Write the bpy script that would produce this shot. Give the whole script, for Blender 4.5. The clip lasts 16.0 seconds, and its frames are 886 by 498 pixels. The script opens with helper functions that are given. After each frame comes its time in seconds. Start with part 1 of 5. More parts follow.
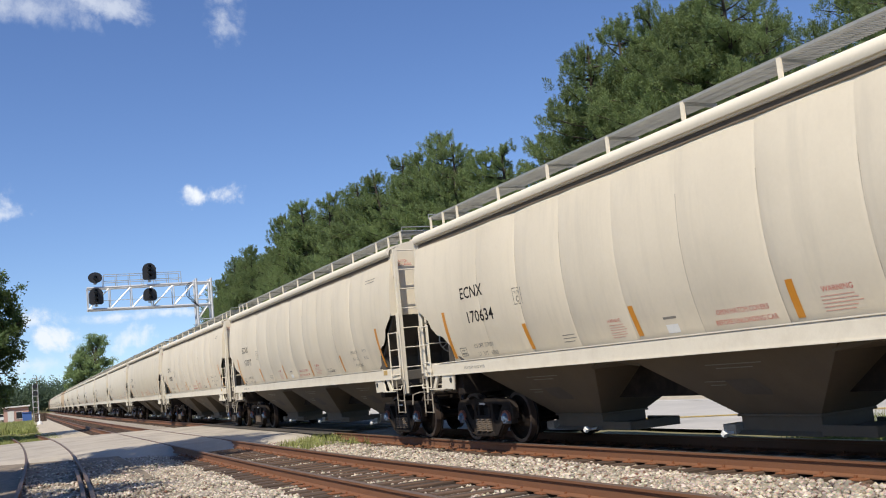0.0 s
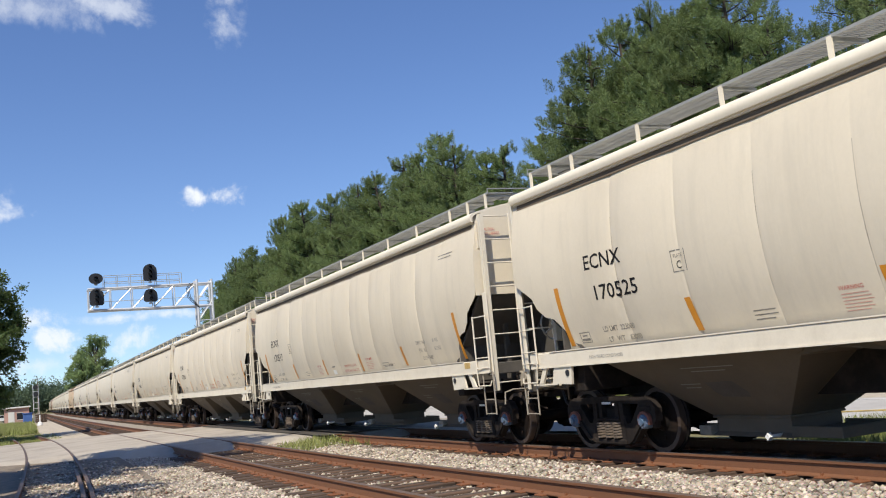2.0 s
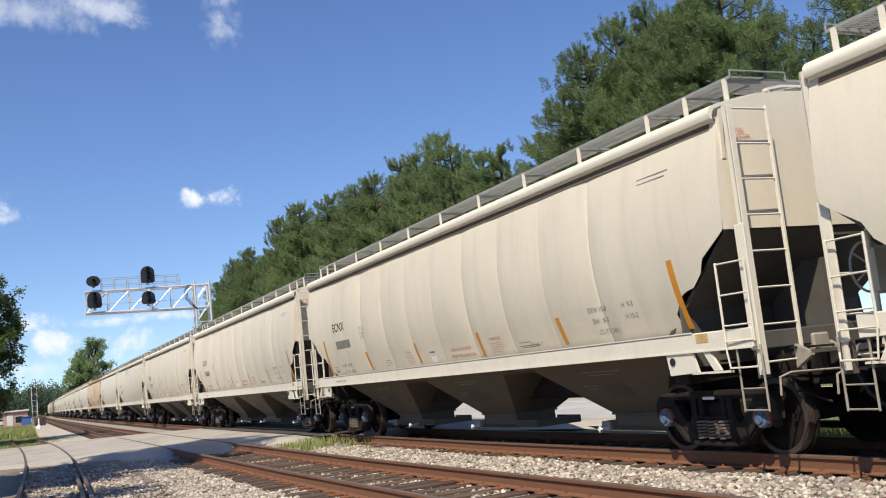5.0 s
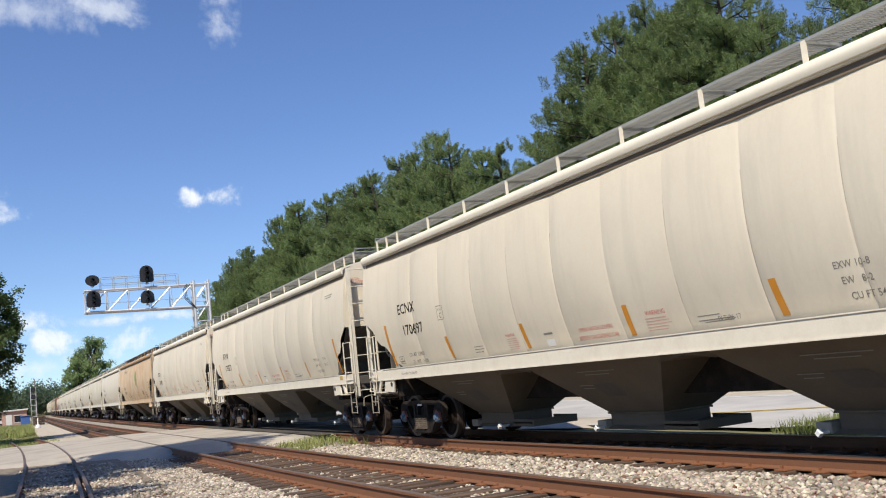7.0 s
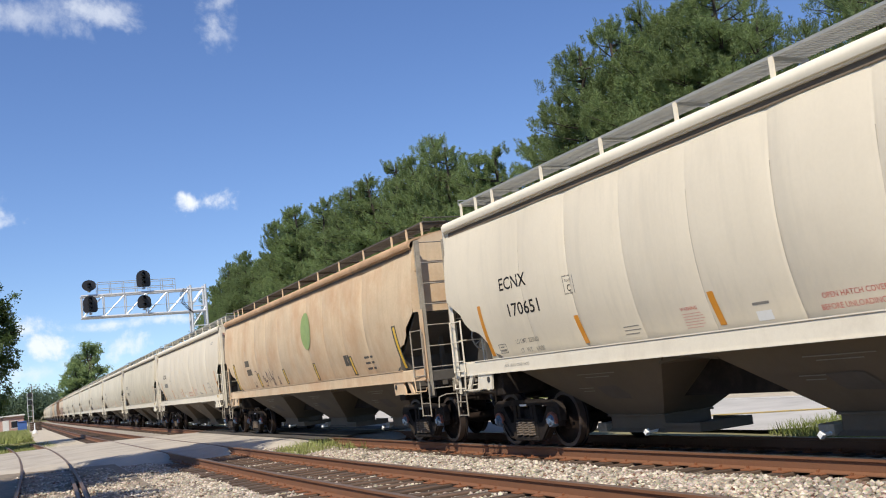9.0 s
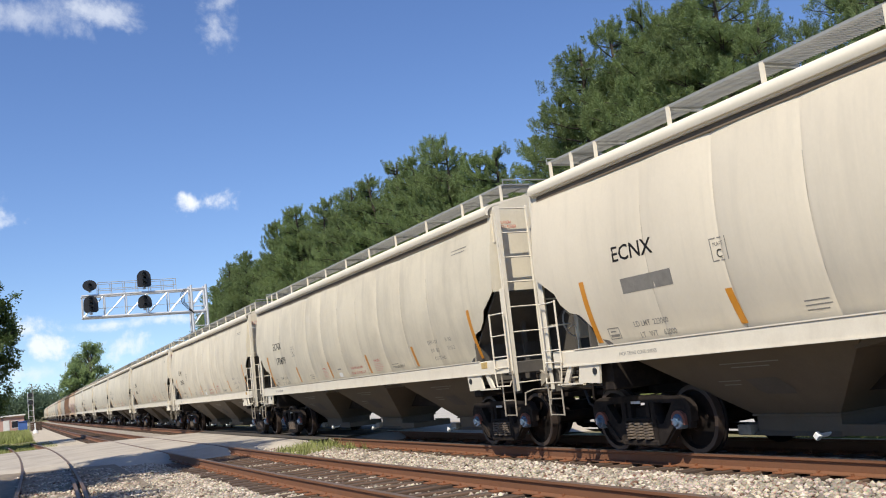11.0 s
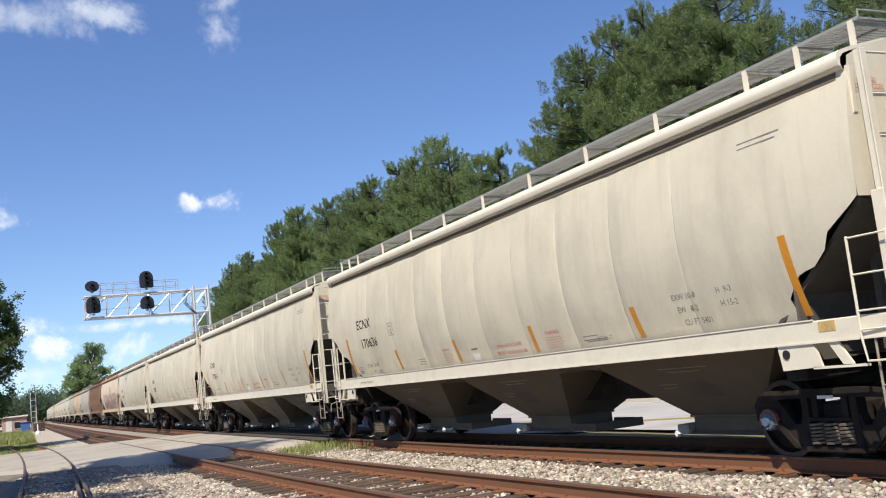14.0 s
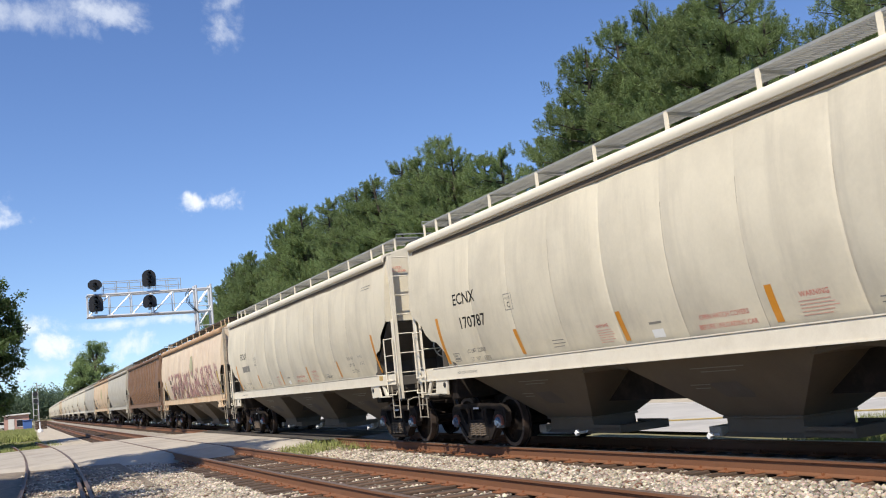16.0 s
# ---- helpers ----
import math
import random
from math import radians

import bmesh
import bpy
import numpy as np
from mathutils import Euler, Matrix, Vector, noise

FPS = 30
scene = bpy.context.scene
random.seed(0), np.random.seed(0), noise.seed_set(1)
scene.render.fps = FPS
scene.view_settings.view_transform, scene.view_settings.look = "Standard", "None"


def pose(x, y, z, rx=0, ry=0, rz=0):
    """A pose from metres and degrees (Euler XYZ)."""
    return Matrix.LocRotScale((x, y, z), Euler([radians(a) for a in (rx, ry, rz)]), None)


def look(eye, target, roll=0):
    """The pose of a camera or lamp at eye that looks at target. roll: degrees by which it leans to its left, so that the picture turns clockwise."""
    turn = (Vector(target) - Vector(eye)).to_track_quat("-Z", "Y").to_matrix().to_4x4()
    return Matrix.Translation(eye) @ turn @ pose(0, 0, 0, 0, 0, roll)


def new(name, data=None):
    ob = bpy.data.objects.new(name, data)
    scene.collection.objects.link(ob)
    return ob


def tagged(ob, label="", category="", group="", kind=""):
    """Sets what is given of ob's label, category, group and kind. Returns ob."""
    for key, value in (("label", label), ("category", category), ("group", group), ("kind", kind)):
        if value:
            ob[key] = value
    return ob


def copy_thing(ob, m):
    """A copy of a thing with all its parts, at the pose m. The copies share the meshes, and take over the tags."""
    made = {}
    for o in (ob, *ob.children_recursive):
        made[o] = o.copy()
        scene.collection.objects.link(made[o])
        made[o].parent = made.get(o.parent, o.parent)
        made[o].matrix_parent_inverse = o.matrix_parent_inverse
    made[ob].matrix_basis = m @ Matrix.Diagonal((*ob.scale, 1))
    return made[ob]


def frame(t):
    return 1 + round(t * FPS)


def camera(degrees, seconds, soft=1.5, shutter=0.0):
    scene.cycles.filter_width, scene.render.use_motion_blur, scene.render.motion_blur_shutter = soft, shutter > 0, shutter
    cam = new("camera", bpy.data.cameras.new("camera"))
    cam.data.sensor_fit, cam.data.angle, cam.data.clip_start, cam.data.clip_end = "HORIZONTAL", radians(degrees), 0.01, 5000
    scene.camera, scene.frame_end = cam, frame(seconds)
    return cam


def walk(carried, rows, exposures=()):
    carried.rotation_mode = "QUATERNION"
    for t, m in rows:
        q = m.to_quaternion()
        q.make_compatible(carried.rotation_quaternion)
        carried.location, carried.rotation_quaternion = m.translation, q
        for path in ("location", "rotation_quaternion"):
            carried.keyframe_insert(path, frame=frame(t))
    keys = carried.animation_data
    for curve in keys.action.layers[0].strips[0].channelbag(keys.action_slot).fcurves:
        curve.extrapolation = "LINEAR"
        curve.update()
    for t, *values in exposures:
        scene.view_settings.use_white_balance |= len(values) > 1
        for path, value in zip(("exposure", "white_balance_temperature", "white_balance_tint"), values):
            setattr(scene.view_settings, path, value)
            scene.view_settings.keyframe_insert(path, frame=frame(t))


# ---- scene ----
import functools

CAM_ROWS = [
    (0.0, 97.20, 5.52, -24.43), (0.5, 97.26, 5.50, -24.42), (1.0, 97.26, 5.53, -24.42), (1.5, 97.28, 5.50, -24.42),
    (2.0, 97.28, 5.46, -24.40), (2.5, 97.29, 5.45, -24.40), (3.0, 97.32, 5.48, -24.37), (3.5, 97.32, 5.51, -24.40),
    (4.0, 97.33, 5.74, -24.42), (6.5, 97.15, 6.08, -24.50), (7.0, 97.18, 6.02, -24.53), (7.5, 97.22, 6.07, -24.56),
    (8.0, 97.27, 6.23, -24.63), (8.5, 97.37, 6.32, -24.65), (9.0, 97.37, 6.29, -24.68), (11.5, 97.42, 6.20, -24.64),
    (12.0, 97.47, 6.28, -24.55), (12.5, 97.52, 6.33, -24.50), (13.0, 97.48, 6.27, -24.54), (13.5, 97.43, 6.29, -24.52),
    (14.0, 97.44, 6.27, -24.52), (14.5, 97.46, 6.21, -24.43), (15.0, 97.43, 6.23, -24.35), (15.5, 97.42, 6.15, -24.35),
    (16.0, 97.47, 5.96, -24.40)]
cam = camera(49.75, 16.0, soft=1.1)
EYE = (0.0, 0.0, 1.441)
walk(cam, [(t, pose(*EYE, a, b, c)) for t, a, b, c in CAM_ROWS], ((0.0, -0.05), (2.5, 0.0), (9.0, 0.03), (16.0, 0.10)))

# ---- world, sun, exposure ----
SUN = Vector((-0.62, -0.55, 1.0)).normalized()


def build_world():
    w = bpy.data.worlds.new("sky")
    scene.world = w
    w.use_nodes = True
    nt = w.node_tree
    nt.nodes.clear()
    N, K = nt.nodes.new, nt.links.new
    out, bg = N("ShaderNodeOutputWorld"), N("ShaderNodeBackground")
    sky = N("ShaderNodeTexSky")
    sky.sky_type, sky.sun_disc = "NISHITA", False
    sky.sun_elevation = math.asin(SUN.z)
    sky.sun_rotation = math.atan2(SUN.x, SUN.y) % (2 * math.pi)
    sky.air_density, sky.dust_density, sky.ozone_density = 1.0, 0.0, 3.5
    bg.inputs["Strength"].default_value = 0.146
    tc = N("ShaderNodeTexCoord")
    nrm = N("ShaderNodeVectorMath")
    nrm.operation = "NORMALIZE"
    K(tc.outputs["Generated"], nrm.inputs[0])
    up = N("ShaderNodeVectorMath")
    up.operation = "ADD"
    K(nrm.outputs[0], up.inputs[0])
    up.inputs[1].default_value = (0, 0, 0.05)
    K(up.outputs[0], sky.inputs["Vector"])

    def cloud(direction, squash, radius, seed, density, scale):
        sub = N("ShaderNodeVectorMath")
        sub.operation = "SUBTRACT"
        K(nrm.outputs[0], sub.inputs[0])
        sub.inputs[1].default_value = Vector(direction).normalized()
        sc = N("ShaderNodeVectorMath")
        sc.operation = "MULTIPLY"
        K(sub.outputs[0], sc.inputs[0])
        sc.inputs[1].default_value = squash
        ln = N("ShaderNodeVectorMath")
        ln.operation = "LENGTH"
        K(sc.outputs[0], ln.inputs[0])
        nz = N("ShaderNodeTexNoise")
        nz.noise_dimensions = "4D"
        nz.inputs["W"].default_value = seed
        nz.inputs["Scale"].default_value = scale
        nz.inputs["Detail"].default_value = 7
        nz.inputs["Roughness"].default_value = 0.62
        nz.inputs["Distortion"].default_value = 0.25
        K(nrm.outputs[0], nz.inputs["Vector"])
        n2 = N("ShaderNodeMath")
        n2.operation = "MULTIPLY_ADD"
        K(nz.outputs["Fac"], n2.inputs[0])
        n2.inputs[1].default_value, n2.inputs[2].default_value = 3.6, -1.0
        a = N("ShaderNodeMath")
        a.operation = "MULTIPLY_ADD"
        K(ln.outputs["Value"], a.inputs[0])
        a.inputs[1].default_value = -1.25 / radius
        K(n2.outputs[0], a.inputs[2])
        r = N("ShaderNodeMapRange")
        r.interpolation_type = "SMOOTHSTEP"
        K(a.outputs[0], r.inputs["Value"])
        r.inputs["From Min"].default_value, r.inputs["From Max"].default_value = 0.0, 0.95
        r.inputs["To Max"].default_value = density
        return r.outputs["Result"]

    parts = [cloud((.190, .962, .1965), (1, 1, 2.6), .055, 1.0, 1.0, 34), cloud((.208, .909, .362), (1.6, 1, 1), .065, 2.0, .6, 17),
             cloud((.03, .929, .372), (1, 1, 2.2), .085, 3.0, .5, 16), cloud((.095, .922, .378), (1, 1, 2.6), .065, 3.6, .6, 17), cloud((.003, .982, .186), (1, 1, 1.5), .05, 4.0, .7, 26),
             cloud((.044, .997, .066), (.9, 1, 1.8), .045, 5.0, .9, 40), cloud((.028, .996, .083), (1, 1, 1.8), .035, 5.5, .75, 40), cloud((.105, .992, .083), (.6, 1, 4.0), .04, 6.0, .75, 30),
             cloud((.155, .986, .085), (.7, 1, 4.0), .04, 6.4, .7, 30), cloud((.117, .992, .060), (1, 1, 1.6), .035, 7.0, .7, 40), cloud((.03, .997, .042), (.5, 1, 3), .05, 9.0, .5, 30)]
    total = parts[0]
    for p in parts[1:]:
        m = N("ShaderNodeMath")
        m.operation = "MAXIMUM"
        K(total, m.inputs[0])
        K(p, m.inputs[1])
        total = m.outputs[0]
    mix = N("ShaderNodeMix")
    mix.data_type = "RGBA"
    K(total, mix.inputs["Factor"])
    tint = N("ShaderNodeHueSaturation")
    tint.inputs["Saturation"].default_value, tint.inputs["Hue"].default_value = 1.12, 0.511
    K(sky.outputs[0], tint.inputs["Color"])
    K(tint.outputs["Color"], mix.inputs["A"])
    mix.inputs["B"].default_value = (6.6, 6.9, 7.3, 1)
    K(mix.outputs["Result"], bg.inputs["Color"])
    K(bg.outputs[0], out.inputs["Surface"])
    ld = bpy.data.lights.new("sun", "SUN")
    ld.energy, ld.angle, ld.color = 5.5, radians(0.53), (1.0, 0.92, 0.785)
    lamp = new("sun", ld)
    lamp.matrix_world = look(SUN * 200, (0, 0, 0))


build_world()


# ---- materials ----
def material(name, color, rough=0.6, metal=0.0, var=0.25, scale=6.0, fine=60.0, bump=0.2, dirt=None, dirt_amount=0.3,
             dirt_scale=1.5, streak=None, per_object=0.0, stretch=(1, 1, 1), dirt_range=(0.45, 0.75), spec=0.5):
    m = bpy.data.materials.new(name)
    m.use_nodes = True
    nt = m.node_tree
    N, K = nt.nodes.new, nt.links.new
    b = nt.nodes["Principled BSDF"]
    b.inputs["Roughness"].default_value, b.inputs["Metallic"].default_value = rough, metal
    b.inputs["Specular IOR Level"].default_value = spec
    tc = N("ShaderNodeTexCoord")
    mp = N("ShaderNodeMapping")
    mp.inputs["Scale"].default_value = stretch
    K(tc.outputs["Object"], mp.inputs["Vector"])
    vec = mp.outputs["Vector"]

    def nz(sc, det=5, rg=0.6):
        n = N("ShaderNodeTexNoise")
        n.inputs["Scale"].default_value, n.inputs["Detail"].default_value, n.inputs["Roughness"].default_value = sc, det, rg
        K(vec, n.inputs["Vector"])
        return n.outputs["Fac"]

    big, small = nz(scale), nz(fine, 3)
    add = N("ShaderNodeMath")
    add.operation = "MULTIPLY_ADD"
    K(small, add.inputs[0])
    add.inputs[1].default_value = 0.5
    K(big, add.inputs[2])
    r = N("ShaderNodeMapRange")
    K(add.outputs[0], r.inputs["Value"])
    r.inputs["From Min"].default_value, r.inputs["From Max"].default_value = 0.45, 1.05
    r.inputs["To Min"].default_value, r.inputs["To Max"].default_value = 1 - var, 1 + var
    fac = r.outputs["Result"]
    if per_object:
        oi = N("ShaderNodeObjectInfo")
        pr = N("ShaderNodeMapRange")
        K(oi.outputs["Random"], pr.inputs["Value"])
        pr.inputs["To Min"].default_value, pr.inputs["To Max"].default_value = 1 - per_object, 1 + per_object
        mm = N("ShaderNodeMath")
        mm.operation = "MULTIPLY"
        K(fac, mm.inputs[0])
        K(pr.outputs["Result"], mm.inputs[1])
        fac = mm.outputs[0]
    vm = N("ShaderNodeVectorMath")
    vm.operation = "SCALE"
    vm.inputs[0].default_value = color
    K(fac, vm.inputs["Scale"])
    col = vm.outputs[0]
    for spec, sc, amount, rng, st in ((dirt, dirt_scale, dirt_amount, dirt_range, None), (streak, None, 0.5, (0.5, 0.8), (2.2, 2.2, 0.16))):
        if not spec:
            continue
        n = N("ShaderNodeTexNoise")
        n.inputs["Detail"].default_value, n.inputs["Roughness"].default_value = 6, 0.65
        if st:
            m2 = N("ShaderNodeMapping")
            m2.inputs["Scale"].default_value = st
            K(tc.outputs["Object"], m2.inputs["Vector"])
            K(m2.outputs["Vector"], n.inputs["Vector"])
            n.inputs["Scale"].default_value = 1.6
        else:
            K(vec, n.inputs["Vector"])
            n.inputs["Scale"].default_value = sc
        q = N("ShaderNodeMapRange")
        K(n.outputs["Fac"], q.inputs["Value"])
        q.inputs["From Min"].default_value, q.inputs["From Max"].default_value = rng
        q.inputs["To Max"].default_value = amount
        mx = N("ShaderNodeMix")
        mx.data_type = "RGBA"
        K(q.outputs["Result"], mx.inputs["Factor"])
        K(col, mx.inputs["A"])
        mx.inputs["B"].default_value = (*spec, 1)
        col = mx.outputs["Result"]
    K(col, b.inputs["Base Color"])
    if bump:
        bp = N("ShaderNodeBump")
        bp.inputs["Strength"].default_value, bp.inputs["Distance"].default_value = bump, 0.01
        K(small, bp.inputs["Height"])
        K(bp.outputs["Normal"], b.inputs["Normal"])
    return m


CREAM = (0.69, 0.615, 0.48)
M = dict(
    cream=material("cream_paint", CREAM, 0.55, var=0.05, scale=1.2, fine=20, bump=0.03, dirt=(0.40, 0.35, 0.27), dirt_amount=0.35, dirt_scale=0.6, streak=(0.50, 0.45, 0.36)),
    cream_dusty=material("dusty_cream_paint", (0.645, 0.582, 0.448), 0.6, var=0.07, scale=1.2, fine=20, bump=0.03, dirt=(0.34, 0.30, 0.235), dirt_amount=0.45, dirt_scale=0.7, streak=(0.40, 0.355, 0.28)),
    seam=material("grimy_weld_seam", (0.57, 0.50, 0.39), 0.7, var=0.15, scale=3, fine=30, bump=0.05, dirt=(0.17, 0.13, 0.095), dirt_amount=0.8, dirt_scale=1.1, dirt_range=(0.46, 0.66)),
    cream_roof=material("cream_roof_paint", (0.75, 0.685, 0.555), 0.68, var=0.06, scale=1.5, fine=25, bump=0.03, dirt=(0.42, 0.37, 0.3), dirt_amount=0.3),
    sill=material("cream_sill_paint", (0.73, 0.665, 0.535), 0.5, var=0.08, scale=3, fine=40, bump=0.05, dirt=(0.38, 0.32, 0.24), dirt_amount=0.4, dirt_scale=3),
    # dusty cream paint, with the shade beneath the car put into its colour
    hopper=material("dusty_shaded_hopper_paint", (0.108, 0.085, 0.058), 0.75, var=0.15, scale=2, fine=30, bump=0.05, dirt=(0.09, 0.075, 0.06), dirt_amount=0.6, dirt_scale=1.2),
    grime=material("grimy_cream_paint", (0.34, 0.30, 0.235), 0.7, var=0.2, scale=4, fine=40, bump=0.08, dirt=(0.10, 0.08, 0.06), dirt_amount=0.8, dirt_scale=4),
    # grime plus the roof overhang's shadow, put into one dark colour
    eave_shade=material("grimy_shaded_eave_strip", (0.14, 0.105, 0.07), 0.8, var=0.25, scale=3, fine=30, bump=0.05),
    # dark fittings' colour; on slope sheets and end sills it paints in shade
    slope=material("slope_shade_and_dark_steel", (0.09, 0.08, 0.068), 0.8, var=0.2, scale=2, fine=30, bump=0.05, dirt=(0.05, 0.045, 0.04), dirt_amount=0.6),
    tan=material("tan_faded_paint", (0.62, 0.475, 0.31), 0.7, var=0.14, scale=1.0, fine=18, bump=0.05, dirt=(0.50, 0.27, 0.13), dirt_amount=0.75, dirt_scale=0.9, streak=(0.44, 0.29, 0.17)),
    pale_tan=material("pale_pinkish_paint", (0.66, 0.54, 0.40), 0.7, var=0.12, scale=1.0, fine=18, bump=0.05, dirt=(0.52, 0.37, 0.27), dirt_amount=0.6, dirt_scale=0.9, streak=(0.44, 0.34, 0.26)),
    rust_roof=material("rusty_tan_roof", (0.50, 0.32, 0.18), 0.75, var=0.2, scale=2, fine=25, bump=0.05, dirt=(0.28, 0.15, 0.08), dirt_amount=0.6),
    brown=material("brown_car_paint", (0.20, 0.115, 0.07), 0.7, var=0.15, scale=2, fine=25, bump=0.05, dirt=(0.30, 0.17, 0.09), dirt_amount=0.5, streak=(0.12, 0.075, 0.05)),
    grey=material("grey_car_paint", (0.46, 0.42, 0.34), 0.6, var=0.1, scale=1.2, fine=20, bump=0.05, dirt=(0.3, 0.26, 0.2), dirt_amount=0.5, streak=(0.36, 0.33, 0.28)),
    galv=material("galvanised_steel", (0.45, 0.45, 0.44), 0.5, 0.6, var=0.15, scale=5, fine=50, bump=0.05),
    grate=material("grating_steel", (0.33, 0.335, 0.32), 0.55, 0.3, var=0.15, scale=5, fine=50, bump=0.0),
    cast=material("dark_cast_steel", (0.020, 0.016, 0.014), 0.8, 0.0, spec=0.15, var=0.3, scale=8, fine=60, bump=0.3, dirt=(0.075, 0.056, 0.042), dirt_amount=0.5, dirt_scale=3),
    spring=material("worn_spring_steel", (0.16, 0.125, 0.095), 0.6, 0.3, var=0.25, scale=10, fine=60, bump=0.1),
    wheel=material("wheel_steel", (0.010, 0.008, 0.007), 0.8, 0.0, spec=0.15, var=0.25, scale=6, fine=50, bump=0.1, dirt=(0.06, 0.032, 0.02), dirt_amount=0.5, dirt_scale=2.5),
    tread=material("worn_tread", (0.07, 0.05, 0.04), 0.55, 0.3, var=0.1, scale=6, fine=60, bump=0.0),
    cap=material("blue_bearing_cap", (0.075, 0.135, 0.215), 0.6, 0.0, var=0.3, scale=12, fine=60, bump=0.1, dirt=(0.2, 0.1, 0.06), dirt_amount=0.6, dirt_scale=9),
    adapter=material("rusty_adapter", (0.22, 0.085, 0.06), 0.8, 0.0, var=0.3, scale=10, fine=60, bump=0.2),
    mustard=material("mustard_stain", (0.48, 0.33, 0.12), 0.8, var=0.3, scale=8, fine=40, bump=0.05),
    orange=material("orange_reflector", (0.60, 0.245, 0.022), 0.4, var=0.08, scale=9, fine=70, bump=0.02),
    yellow=material("yellow_reflector", (0.75, 0.48, 0.04), 0.4, var=0.08, scale=9, fine=70, bump=0.02),
    black=material("black_stencil", (0.014, 0.013, 0.013), 0.75, var=0.15, scale=9, fine=60, bump=0, spec=0.2),
    grey_text=material("grey_stencil", (0.21, 0.195, 0.17), 0.6, var=0.2, scale=9, fine=60, bump=0),
    red=material("red_stencil", (0.55, 0.13, 0.10), 0.6, var=0.15, scale=9, fine=60, bump=0),
    faded_red=material("faded_red_stencil", (0.60, 0.33, 0.26), 0.6, var=0.25, scale=30, fine=90, bump=0),
    white=material("white_plate", (0.75, 0.75, 0.73), 0.5, var=0.05, scale=9, fine=60, bump=0),
    green=material("faded_green_emblem", (0.27, 0.36, 0.13), 0.6, var=0.15, scale=5, fine=40, bump=0),
    graffiti=material("graffiti_dark", (0.10, 0.06, 0.07), 0.6, var=0.3, scale=5, fine=40, bump=0),
    olive=material("faded_olive_emblem", (0.36, 0.34, 0.21), 0.7, var=0.2, scale=4, fine=30, bump=0),
    graffiti_pink=material("graffiti_pink", (0.42, 0.24, 0.22), 0.6, var=0.3, scale=5, fine=40, bump=0),
    rail=material("rusty_rail", (0.20, 0.088, 0.042), 0.8, 0.15, var=0.2, scale=3, fine=50, bump=0.2, dirt=(0.11, 0.055, 0.032), dirt_amount=0.6, dirt_scale=3),
    rail_top=material("worn_rail_head", (0.34, 0.27, 0.22), 0.35, 0.7, var=0.15, scale=3, fine=60, bump=0.05),
    rail_dull=material("dull_rail_head", (0.15, 0.105, 0.08), 0.6, 0.3, var=0.2, scale=3, fine=60, bump=0.05),
    tie=material("weathered_tie", (0.060, 0.042, 0.031), 0.9, var=0.4, scale=3, fine=40, bump=0.6, dirt=(0.22, 0.115, 0.06), dirt_amount=0.6, dirt_scale=2, per_object=0.3, stretch=(0.4, 3, 3)),
    plate=material("rusty_tie_plate", (0.22, 0.085, 0.035), 0.85, 0.1, var=0.25, scale=8, fine=60, bump=0.2),
    ballast=material("ballast_bed", (0.33, 0.29, 0.24), 0.95, var=0.4, scale=9, fine=22, bump=0.9, dirt=(0.16, 0.13, 0.10), dirt_amount=0.6, dirt_scale=7),
    asphalt=material("pale_asphalt", (0.41, 0.362, 0.295), 0.9, var=0.14, scale=0.6, fine=70, bump=0.3, dirt=(0.20, 0.175, 0.145), dirt_amount=0.7, dirt_scale=0.5),
    # the train's shade on the asphalt, put into a dark colour
    train_shade=material("train_shade_paint", (0.07, 0.06, 0.05), 0.8, var=0.25, scale=2, fine=40, bump=0.2, dirt=(0.15, 0.13, 0.11), dirt_amount=0.4, dirt_scale=1.5),
    road=material("grey_road", (0.46, 0.44, 0.41), 0.9, var=0.12, scale=0.7, fine=60, bump=0.2, dirt=(0.20, 0.19, 0.18), dirt_amount=0.4, dirt_scale=0.6),
    line_yellow=material("yellow_road_line", (0.60, 0.42, 0.10), 0.8, var=0.15, scale=5, fine=60, bump=0),
    line_white=material("white_road_line", (0.72, 0.71, 0.68), 0.8, var=0.15, scale=5, fine=60, bump=0),
    ground=material("dry_grass_ground", (0.17, 0.16, 0.075), 0.95, var=0.35, scale=0.3, fine=14, bump=0.6, dirt=(0.26, 0.215, 0.13), dirt_amount=0.7, dirt_scale=0.12),
    grass=material("grass_blades", (0.17, 0.21, 0.05), 0.8, var=0.3, scale=0.8, fine=6, bump=0, dirt=(0.30, 0.27, 0.12), dirt_amount=0.6, dirt_scale=0.9),
    weeds=material("dry_weeds", (0.23, 0.26, 0.075), 0.9, var=0.35, scale=0.5, fine=6, bump=0, dirt=(0.36, 0.31, 0.17), dirt_amount=0.7, dirt_scale=0.6),
    bark=material("pine_bark", (0.055, 0.043, 0.033), 0.95, var=0.35, scale=4, fine=30, bump=0.8, stretch=(3, 3, 0.5)),
    pale_gravel=material("pale_sandy_gravel", (0.46, 0.40, 0.31), 0.95, var=0.3, scale=3, fine=26, bump=0.9, dirt=(0.28, 0.24, 0.17), dirt_amount=0.6, dirt_scale=1.2),
    gravel=material("gravel_verge", (0.22, 0.175, 0.125), 0.95, var=0.45, scale=5, fine=26, bump=0.9, dirt=(0.13, 0.11, 0.085), dirt_amount=0.7, dirt_scale=3),
    pine=material("pine_needles", (0.18, 0.245, 0.09), 0.7, var=0.4, scale=0.5, fine=5, bump=0, dirt=(0.19, 0.20, 0.075), dirt_amount=0.3, dirt_scale=0.35, per_object=0.12),
    leaf=material("broad_leaves", (0.075, 0.12, 0.030), 0.6, var=0.4, scale=0.7, fine=6, bump=0, per_object=0.12),
